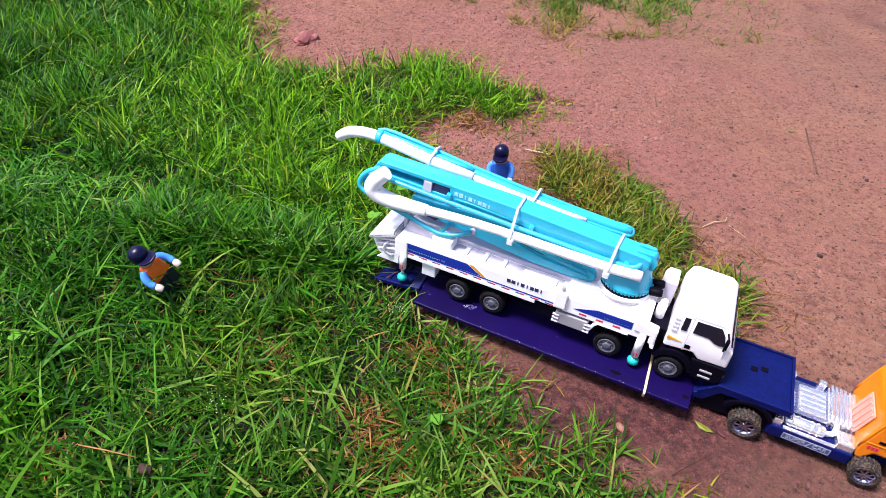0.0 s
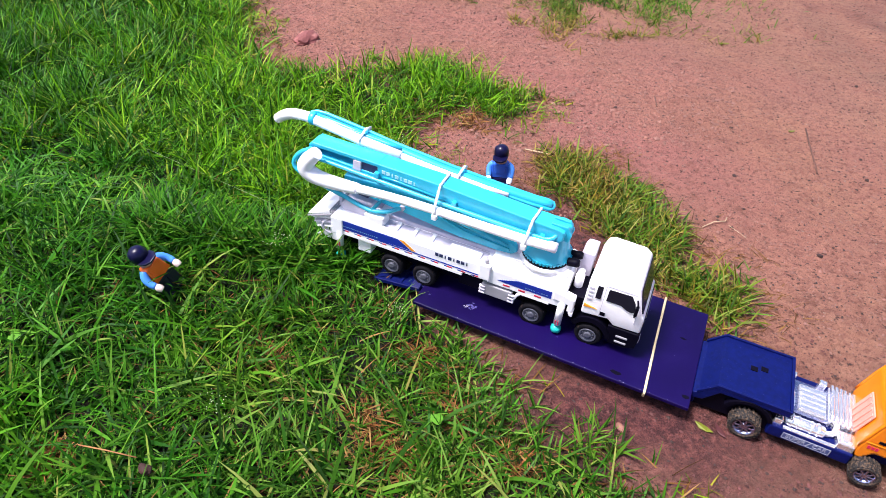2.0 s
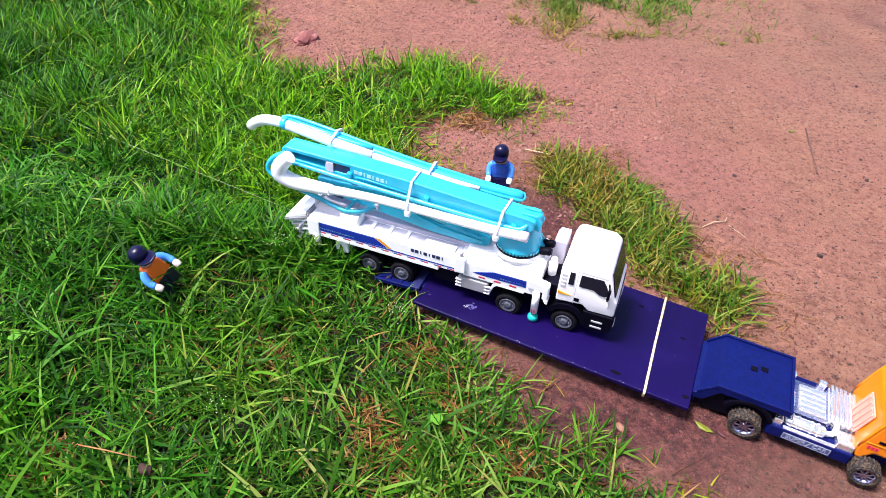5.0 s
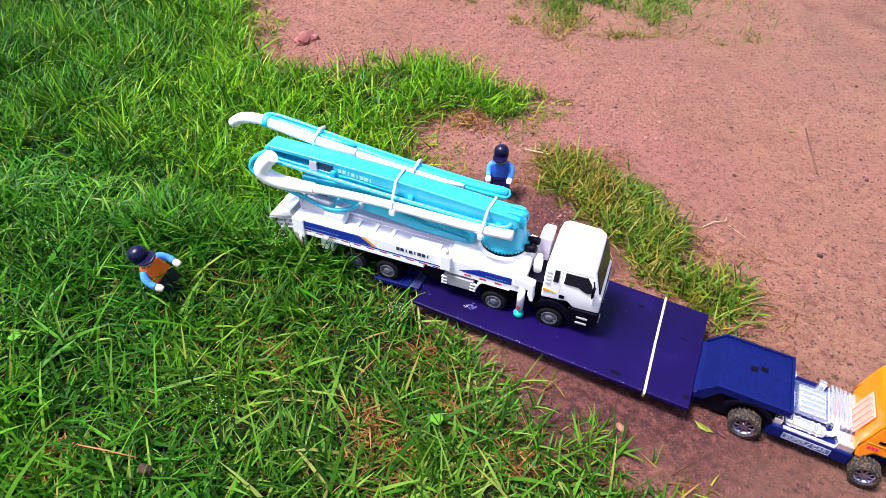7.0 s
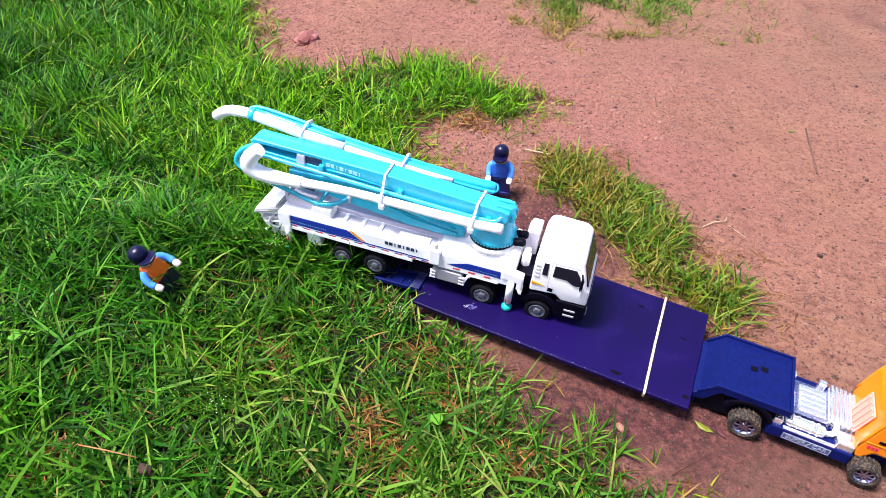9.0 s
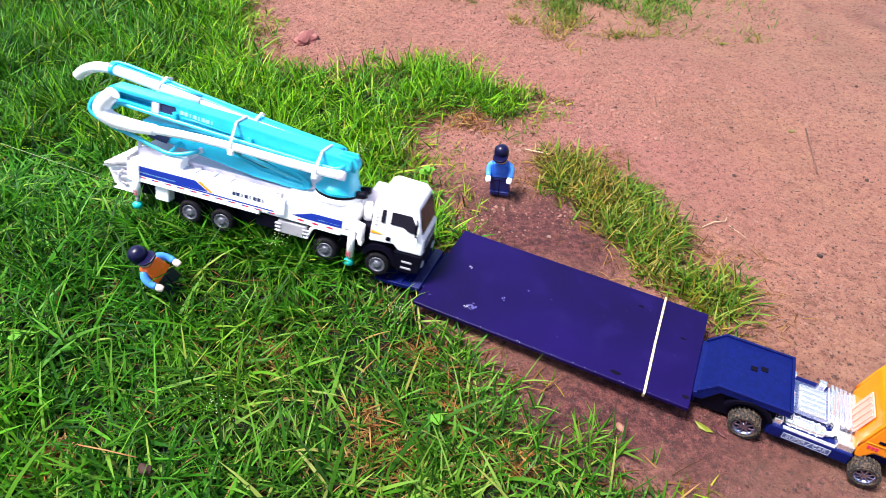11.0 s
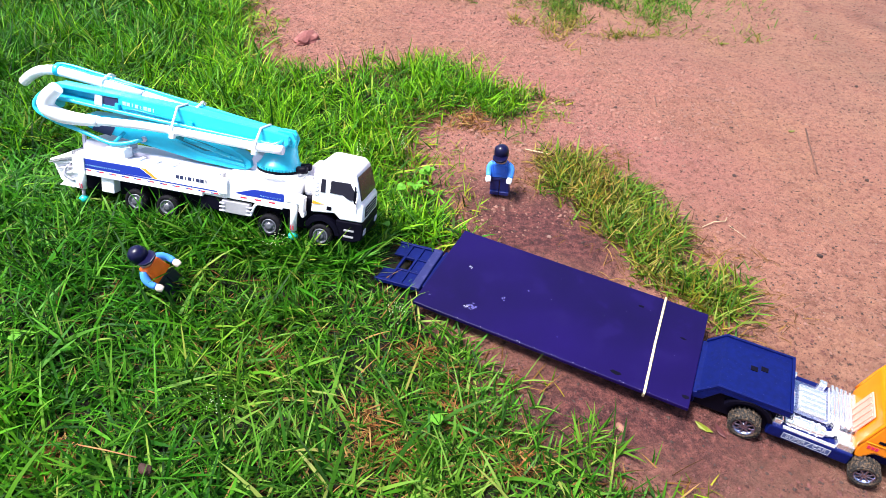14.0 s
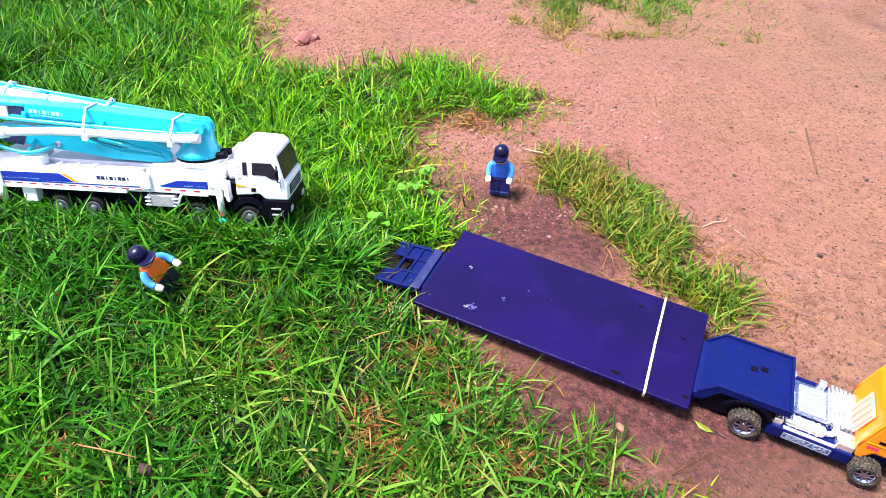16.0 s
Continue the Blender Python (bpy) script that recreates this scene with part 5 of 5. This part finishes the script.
    part("delivery_pipe", tube(B(), [(-76, 7, 88), (-50, 8.5, 84.5), (-12, 12, 79), (6, 15, 76.5)], [2.5, 2.4, 2.2, 1.8], 12), HOSE, t, "white delivery pipe")
    part("nozzle", tube(B(), [(-189.5, 20.5, 78.5), (-183, 19, 84), (-173, 16, 89.8), (-163, 12.8, 93.4), (-150, 10.2, 95.3)], [4.0, 4.2, 4.2, 4.0, 3.9], 16, smooth=2), HOSE, t, "white rubber end hose")
    # nylon ties
    ties = [[(-35, -11.6, 87.6), (-35, 4, 87.8), (-35, 4.6, 74), (-34, -14, 66.6), (-34, -22, 68), (-34.6, -21.5, 73.5)],
            [(32, -11.6, 82.4), (33, 4, 82.6), (33, 4.6, 70), (31, -12, 65), (30.6, -20, 66), (31, -20, 71.5)],
            [(-106, 2, 94.5), (-105, 11, 99), (-105, 18, 97), (-106, 15, 89.5), (-107, 4, 86.5)],
            [(-30, 8.5, 85), (-29, 16, 88.4), (-29, 20.5, 86.5), (-30, 17, 79.5), (-30.5, 7.5, 78.5)]]
    for loop, head in zip(ties, ((-34, -21.5, 67.6), (30.6, -19.8, 65.6), (-107, 2.6, 87.1), (-30.5, 7.8, 79.1))):
        tie = part("cable_tie", tube(B(), loop, 1.0, 6, closed=True), TIE, t, "white nylon cable tie")
        x, y, z = head
        part("tie_head", box(B(), x - 2, x + 2, y - 1.8, y + 1.8, z - 2, z + 2, 0.5), TIE, tie)
    return t


DEEP_SHADE = material("dark_teal_recess_shade", (0.005, 0.12, 0.17), 0.5, vary=0.1)


# ---- toy figures ----
def build_figure(name, label, m, cap, vest, arm, leg, face, hand, spread):
    """A block toy figure in one piece."""
    bm = B()
    mats = [cap, vest, arm, leg, face, hand]

    def shade(i):
        bm.faces.ensure_lookup_table()
        for f in bm.faces:
            if f.material_index == 0:
                f.material_index = i

    for s in (-1, 1):
        box(bm, -4, 3.6, s * 4.2 - 3.9, s * 4.2 + 3.9, 0, 14.5, 0.6)
        box(bm, -4, 5.4, s * 4.2 - 3.8, s * 4.2 + 3.8, 0, 3.2, 0.5)
    box(bm, -4, 4, -7.9, 7.9, 13.6, 16.4, 0.5)
    shade(3)
    prism(bm, [(-8, 16.4), (8, 16.4), (6, 29.5), (-6, 29.5)], -4.1, 4.1, "x", 0.8)
    prism(bm, [(-4, 21), (4, 21), (5.2, 29.6), (-5.2, 29.6)], -4.7, 4.7, "x", 0.5)
    shade(1)
    for s in (-1, 1):
        tube(bm, [(0, s * 6, 28), (0.6, s * 9, 25.5), (3.0, s * (9.5 + spread), 21.5), (6.5, s * (9.0 + spread), 18.6)], [2.6, 2.9, 2.5, 2.3], 10, smooth=1)
    shade(2)
    for s in (-1, 1):
        tube(bm, [(6.2, s * (9.0 + spread), 18.8), (8.4, s * (8.8 + spread), 17.2), (9.6, s * (8.4 + spread), 15.2)], [2.0, 2.7, 2.2], 10, smooth=1)
    shade(5)
    lathe(bm, [(3.2, 29), (5.0, 30.4), (5.1, 37.2), (4.2, 39)], 18)
    shade(4)
    lathe(bm, [(5.5, 35.6), (6.0, 36.0), (6.1, 40.2), (5.3, 43), (3.2, 44.8), (0.6, 45.3)], 20)
    prism(bm, [(3.0, -6.2), (9.0, -5.6), (12.4, -2.6), (12.4, 2.6), (9.0, 5.6), (3.0, 6.2)], 35.6, 37.2, "z", 0.5)
    shade(0)
    me = mesh_of(name, bm, mats)
    ob = new(name, me)
    ob.matrix_world = m
    return tagged(ob, label, "toy figure")


# ---- small things on the soil and in the lawn ----
def lump(name, label, category, x, y, size, mat, seed, squash=0.6, group=""):
    bm = B()
    bmesh.ops.create_icosphere(bm, subdivisions=3, radius=1)
    o = Vector((seed * 3.1, seed * 1.7, 0))
    for v in bm.verts:
        k = 1 + 0.35 * noise.noise(v.co * 1.3 + o) + 0.12 * noise.noise(v.co * 4 + o)
        v.co = V(v.co.x * size[0] * k, v.co.y * size[1] * k, v.co.z * size[0] * squash * k)
    ob = new(name, mesh_of(name, bm, mat))
    lift = 0.009 if category == "leaf" else 0
    ob.matrix_world = pose(x, y, float(height(np.array([x]), np.array([y]))[0]) + size[0] * squash * 0.0004 + lift, 0, 0, seed * 37)
    return tagged(ob, label, category, group)


def stalk(name, label, category, pts, r, mat):
    """A lying twig, straw or thread through points in metres."""
    zs = [float(height(np.array([p[0]]), np.array([p[1]]))[0]) for p in pts]
    o = (pts[0][0], pts[0][1], zs[0])
    bm = tube(B(), [((p[0] - o[0]) * 1000, (p[1] - o[1]) * 1000, (z - o[2]) * 1000 + p[2]) for p, z in zip(pts, zs)], r, 7)
    ob = new(name, mesh_of(name, bm, mat))
    ob.matrix_world = AT(*o)
    return tagged(ob, label, category)


def crumbs(name, label, n, seed, mat, lo, hi, keep):
    r = np.random.RandomState(seed)
    x, y = r.uniform(-0.35, 1.1, n), r.uniform(0.12, 1.5, n)
    ok = keep(x, y)
    x, y = x[ok], y[ok]
    n = len(x)
    s = lo + (hi - lo) * r.beta(0.8, 6, n)
    c = np.array([(1, 0, 0), (0, 1, 0), (-1, 0, 0), (0, -1, 0), (0, 0, 1), (0, 0, -1)], float)
    v = c[None] * r.uniform(0.5, 1.3, (n, 6, 1)) + r.uniform(-0.25, 0.25, (n, 6, 3))
    a = r.uniform(0, 6.28, n)
    rot = np.stack([v[..., 0] * np.cos(a)[:, None] - v[..., 1] * np.sin(a)[:, None], v[..., 0] * np.sin(a)[:, None] + v[..., 1] * np.cos(a)[:, None], v[..., 2] * 0.6], -1)
    p = rot * s[:, None, None] + np.stack([x, y, height(x, y) + s * 0.2], -1)[:, None]
    f = np.array([(0, 1, 4), (1, 2, 4), (2, 3, 4), (3, 0, 4), (1, 0, 5), (2, 1, 5), (3, 2, 5), (0, 3, 5)])
    me = bpy.data.meshes.new(name)
    me.from_pydata(p.reshape(-1, 3).tolist(), [], (np.arange(n)[:, None, None] * 6 + f[None]).reshape(-1, 3).tolist())
    me.materials.append(mat)
    return tagged(new(name, me), label, "soil crumbs", kind="stuff")


def bare(x, y):
    u, v = in_trailer(x, y)
    return ~inside(LAWN, x, y) & ~((abs(u) < 0.1) & (abs(v) < 0.047))


def dry(x, y):
    return bare(x, y) & (np.hypot(x - 0.14, (y - 0.31) * 1.1) > 0.17)


def clover(x, y, n, size, seed):
    """A low weed with round leaves on thin stalks."""
    z0 = float(height(np.array([x]), np.array([y]))[0])
    t = thing("clover", "low weed with round bright green leaves in the lawn", "weed", AT(x, y, z0), "weeds")
    r = random.Random(seed)
    for k in range(n):
        a0, d, h = r.uniform(0, 6.28), r.uniform(3, 15), r.uniform(14, 22)
        px, py = d * math.cos(a0), d * math.sin(a0)
        bm = tube(B(), [(0, 0, -2), (px * 0.5, py * 0.5, h * 0.7), (px, py, h)], 0.4, 5, smooth=1)
        stem = part("stalk", bm, WEED, t)
        bm = B()
        q = [bm.verts.new((size * (0.75 + 0.25 * math.cos(3 * j * 0.45)) * math.cos(j * 0.4488), size * math.sin(j * 0.4488) * 0.85, 0.9 * math.cos(j * 0.9))) for j in range(14)]
        mid = bm.verts.new((0, 0, -0.8))
        for j in range(14):
            bm.faces.new((q[j], q[(j + 1) % 14], mid)).smooth = True
        bmesh.ops.transform(bm, matrix=AT(px, py, h) @ pose(0, 0, 0, r.uniform(-25, 25), r.uniform(-25, 25), r.uniform(0, 360)), verts=bm.verts)
        part("leaf", bm, WEED, stem)


def seed_head(x, y, seed):
    """A grass flower: a thin stalk with a spray of pale seeds."""
    z0 = float(height(np.array([x]), np.array([y]))[0])
    t = thing("seed_head", "pale flowering grass head among the lawn", "grass flower", AT(x, y, z0), "grass flowers")
    r = random.Random(seed)
    tip = V(r.uniform(-8, 8), r.uniform(-8, 8), 30)
    part("stalk", tube(B(), [(0, 0, -2), tip * 0.55 + V(0, 0, 4), tip], 0.4, 5, smooth=1), WEED, t)
    bm = B()
    for k in range(26):
        o = tip * r.uniform(0.6, 1.08) + V(r.gauss(0, 3.6), r.gauss(0, 3.6), r.gauss(0, 1.5))
        bmesh.ops.create_icosphere(bm, subdivisions=1, radius=r.uniform(0.3, 0.55), matrix=AT(*o))
    part("seeds", bm, SEED, t, "cluster of pale seeds")


def build_litter():
    lump("stone", "rough reddish stone on the bare soil", "stone", -0.212, 0.826, (21, 13), STONE_R, 2, 0.32)
    lump("pebble", "pale pink pebble beside the toy lorry", "pebble", 0.1278, 0.2577, (3.8, 2.7), PEBBLE, 3, 0.5)
    lump("pebble", "small pale pebble on the soil", "pebble", 0.092, 0.452, (2.2, 1.7), PEBBLE_D, 4)
    lump("pebble", "small whitish pebble on the soil", "pebble", 0.215, 0.66, (2.6, 2.0), PEBBLE, 7)
    for k, (x, y) in enumerate(((0.19, 0.73), (0.45, 0.62), (0.30, 0.60), (0.34, 0.47), (0.55, 0.88))):
        lump("clod", "dark clod of earth on the soil", "clod", x, y, (2.6, 2.0), CRUMB_D, k + 11, group="clods")
    stalk("twig", "thin dead reddish twig lying on the soil", "twig", [(0.4218, 0.7269, 1), (0.412, 0.69, 2), (0.404, 0.655, 1.6), (0.3964, 0.6222, 1)], 0.9, TWIG)
    stalk("twig", "short dark twig on the soil", "twig", [(0.245, 0.77, 1), (0.242, 0.74, 1)], 0.7, TWIG)
    stalk("straw", "bent pale dry straw on the soil", "straw", [(0.240, 0.497, 1.5), (0.252, 0.504, 2.4), (0.264, 0.508, 2.0), (0.268, 0.516, 1.2)], 0.5, STRAW)
    stalk("straw", "thin pale dry straw on the soil", "straw", [(0.266, 0.503, 1.5), (0.279, 0.487, 1.5)], 0.22, STRAW)
    stalk("straw", "rusty dry straw lying in the lawn", "straw", [(-0.190, 0.1935, 17), (-0.172, 0.191, 19), (-0.155, 0.189, 17)], 0.4, STRAW_R)
    lump("dead_leaf", "crumpled dark brown dead leaf caught in the lawn", "leaf", -0.151, 0.187, (4.2, 3.0), BROWN, 9, 0.55)
    stalk("straw", "pale dry straw at the grass edge", "straw", [(0.075, 0.60, 2), (0.098, 0.592, 3)], 0.7, STRAW)
    for nm, lab, x, y, a0, size, mat in (("leaf", "torn yellow-green leaf on the damp soil", 0.1838, 0.2652, -40, 6.5, LEAF_Y), ("leaf", "withered maroon leaf on the damp soil", 0.195, 0.264, 110, 6, LEAF_R),
                                         ("leaf", "tiny yellow leaf on the soil", 0.4, 0.715, 10, 5, LEAF_Y)):
        bm = B()
        q = [(-1, 0, 0), (-0.4, 0.35, 0.15), (0.3, 0.38, 0.1), (1, 0.1, 0.3), (0.5, -0.2, 0.1), (-0.3, -0.34, 0.2)]
        prism(bm, [(p[0] * size, p[1] * size) for p in q], 0, 0.5, "z")
        for v in bm.verts:
            v.co.z += 0.06 * v.co.x ** 2 / size * 3
        ob = new(nm, mesh_of(nm, bm, mat))
        ob.matrix_world = pose(x, y, float(height(np.array([x]), np.array([y]))[0]) + 0.0006, 0, 0, a0)
        tagged(ob, lab, "leaf")
    for k, (x, y, n, s) in enumerate(((-0.031, 0.482, 7, 5.0), (-0.055, 0.432, 3, 5.5), (-0.025, 0.515, 4, 4.5), (-0.003, 0.238, 1, 5), (-0.27, 0.262, 2, 5))):
        clover(x, y, n, s, 40 + k)
    for k, (x, y) in enumerate(((-0.121, 0.225), (-0.028, 0.315), (-0.13, 0.372), (-0.05, 0.56), (-0.09, 0.53))):
        seed_head(x, y, 60 + k)
    crumbs("soil_crumbs", "dark crumbs and grit scattered over the soil", 26000, 71, CRUMB_D, 0.0006, 0.0034, bare)
    crumbs("soil_lumps", "small lumps of pinkish soil scattered over the ground", 50000, 73, CRUMB_S, 0.0006, 0.0036, dry)
    crumbs("damp_lumps", "dark damp lumps of soil round the toy lorry", 90000, 74, CRUMB_W, 0.0005, 0.0034, lambda x, y: bare(x, y) & ~dry(x, y))
    crumbs("rough_lumps", "coarse lumps of broken soil beside the lawn", 26000, 75, CRUMB_S, 0.0012, 0.0062, lambda x, y: dry(x, y) & (np.hypot((x - 0.0) / 1.5, y - 0.82) < 0.24))
    crumbs("pale_grit", "pale grit scattered over the soil", 6000, 72, CRUMB_L, 0.0005, 0.0022, dry)


TRUCK_ROWS = [(T, pose(X, Y, Z, RX, RY, RZ)) for T, X, Y, Z, RX, RY, RZ in (
    (0.0, 0.0834, 0.3417, 0.0179, 0.30, -0.46, -20.36),
    (0.5, 0.0818, 0.3440, 0.0177, 1.36, -0.46, -20.42),
    (0.6, 0.0775, 0.3460, 0.0175, 1.61, -0.48, -20.39),
    (0.7, 0.0722, 0.3484, 0.0173, 1.75, -0.50, -20.35),
    (0.8, 0.0660, 0.3513, 0.0171, 1.84, -0.51, -20.31),
    (0.9, 0.0554, 0.3561, 0.0166, 2.00, -0.54, -20.24),
    (1.0, 0.0427, 0.3606, 0.0172, 1.70, -0.63, -20.48),
    (1.1, 0.0358, 0.3651, 0.0158, 2.37, -0.59, -20.10),
    (1.2, 0.0346, 0.3657, 0.0158, 2.44, -0.60, -20.09),
    (1.5, 0.0344, 0.3658, 0.0158, 2.55, -0.65, -20.09),
    (2.0, 0.0326, 0.3662, 0.0157, 2.40, -0.72, -19.88),
    (2.5, 0.0326, 0.3662, 0.0157, 2.20, -0.80, -19.88),
    (3.0, 0.0268, 0.3671, 0.0153, 1.58, -1.52, -19.35),
    (3.1, 0.0251, 0.3680, 0.0147, 1.48, -1.96, -19.28),
    (3.3, 0.0212, 0.3700, 0.0132, 1.44, -2.64, -19.13),
    (3.5, 0.0212, 0.3700, 0.0132, 1.44, -2.71, -19.13),
    (4.0, 0.0198, 0.3707, 0.0127, 1.44, -2.96, -18.78),
    (6.5, 0.0071, 0.3770, 0.0125, 4.46, -2.21, -16.56),
    (7.0, 0.0042, 0.3754, 0.0134, 4.21, -2.13, -16.47),
    (7.5, 0.0019, 0.3779, 0.0131, 4.78, -1.69, -15.83),
    (8.0, -0.0009, 0.3771, 0.0138, 4.32, -1.27, -15.51),
    (8.5, -0.0038, 0.3784, 0.0144, 3.78, -0.83, -14.36),
    (9.0, -0.0064, 0.3787, 0.0147, 3.39, -0.42, -13.96),
    (9.2, -0.0103, 0.3806, 0.0144, 3.20, -0.03, -13.72),
    (11.3, -0.1600, 0.4072, 0.0176, -13.76, 3.07, -9.83),
    (11.5, -0.1743, 0.4156, 0.0148, -14.98, 2.17, -9.62),
    (12.0, -0.1769, 0.4155, 0.0152, -16.53, 1.87, -9.50),
    (12.5, -0.1769, 0.4146, 0.0149, -16.70, 1.45, -8.79),
    (13.0, -0.1763, 0.4133, 0.0154, -16.40, 0.74, -8.60),
    (13.5, -0.1772, 0.4114, 0.0160, -16.54, 0.02, -7.69),
    (14.0, -0.1796, 0.4127, 0.0144, -16.83, -0.20, -6.74),
    (14.5, -0.1836, 0.4138, 0.0141, -16.23, -0.86, -5.50),
    (14.6, -0.1858, 0.4139, 0.0139, -15.93, -1.18, -5.26),
    (14.8, -0.1918, 0.4143, 0.0136, -15.80, -1.37, -4.56),
    (14.9, -0.2061, 0.4151, 0.0128, -15.50, -1.83, -2.93),
    (15.0, -0.2221, 0.4161, 0.0118, -14.94, -2.47, -1.10),
    (15.1, -0.2254, 0.4168, 0.0111, -14.46, -2.65, -0.81),
    (15.5, -0.2316, 0.4180, 0.0096, -12.91, -3.30, -0.28),
    (16.0, -0.2413, 0.4184, 0.0095, -11.66, -3.53, 0.56),
)]

build_board()
build_lorry()
truck = build_truck()
build_figure("toy_figure", "toy figure in dark cap and orange vest standing in grass", pose(-0.1930, 0.3347, 0.0060, 20.8, -16.8, -22.8) @ Matrix.Scale(1.06, 4), CAPK, VEST, SKYB, DARKB, FACE, SKIN, 1.5)
build_figure("toy_figure", "toy figure in dark helmet and blue vest standing on soil", pose(0.0480, 0.516, 0.001, 6, 0, -100) @ Matrix.Scale(1.12, 4), CAPK, MIDB, SKYB, NAVYB, FACE, WHITE, 0.0)
build_litter()


# ---- pulling thread: from the truck's tail up over the lawn ----
def build_thread():
    r = 0.22
    bm = tube(B(), [(0, 0, 0), (-120, 0, 1), (-300, 0, 2), (-520, 0, 5)], r, 5)
    ob = new("pull_thread", mesh_of("pull_thread", bm, THREAD))
    return tagged(ob, "thin pale thread that pulls the toy truck", "thread")


thread = build_thread()


def motions():
    walk(truck, TRUCK_ROWS)
    # wheels turn by the way that the truck has gone
    go, turn, last = [], 0.0, None
    for T, m in TRUCK_ROWS:
        p = m.translation
        if last is not None:
            fwd = m.to_3x3() @ Vector((1, 0, 0))
            turn += (p - last).dot(fwd) / 0.0095
        last = p.copy()
        go.append((T, turn))
    fine = []
    for (t0, a0), (t1, a1) in zip(go, go[1:]):
        k = max(1, math.ceil(abs(a1 - a0) / 1.2))
        fine += [(t0 + (t1 - t0) * i / k, a0 + (a1 - a0) * i / k) for i in range(k)]
    fine.append(go[-1])
    for wheel, x, y, z in WHEELS:
        walk(wheel, [(T, pose(x, y, z, 0, math.degrees(a), 0)) for T, a in fine])
    # taut while it pulls, slack in the grass between
    def pull(T, m):
        taut = 0.9 <= T <= 1.3 or 2.9 <= T <= 5
        swing = -26.5 if T < 2.8 else -29 if T < 5 else -18
        return m @ pose(-0.135, 0, 0.03 if taut else 0.001) @ Matrix.Rotation(-m.to_euler().z, 4, "Z") @ pose(0, 0, 0, 0, 1.0 if taut else -1.5, swing)
    walk(thread, [(T, pull(T, m)) for T, m in TRUCK_ROWS])


motions()
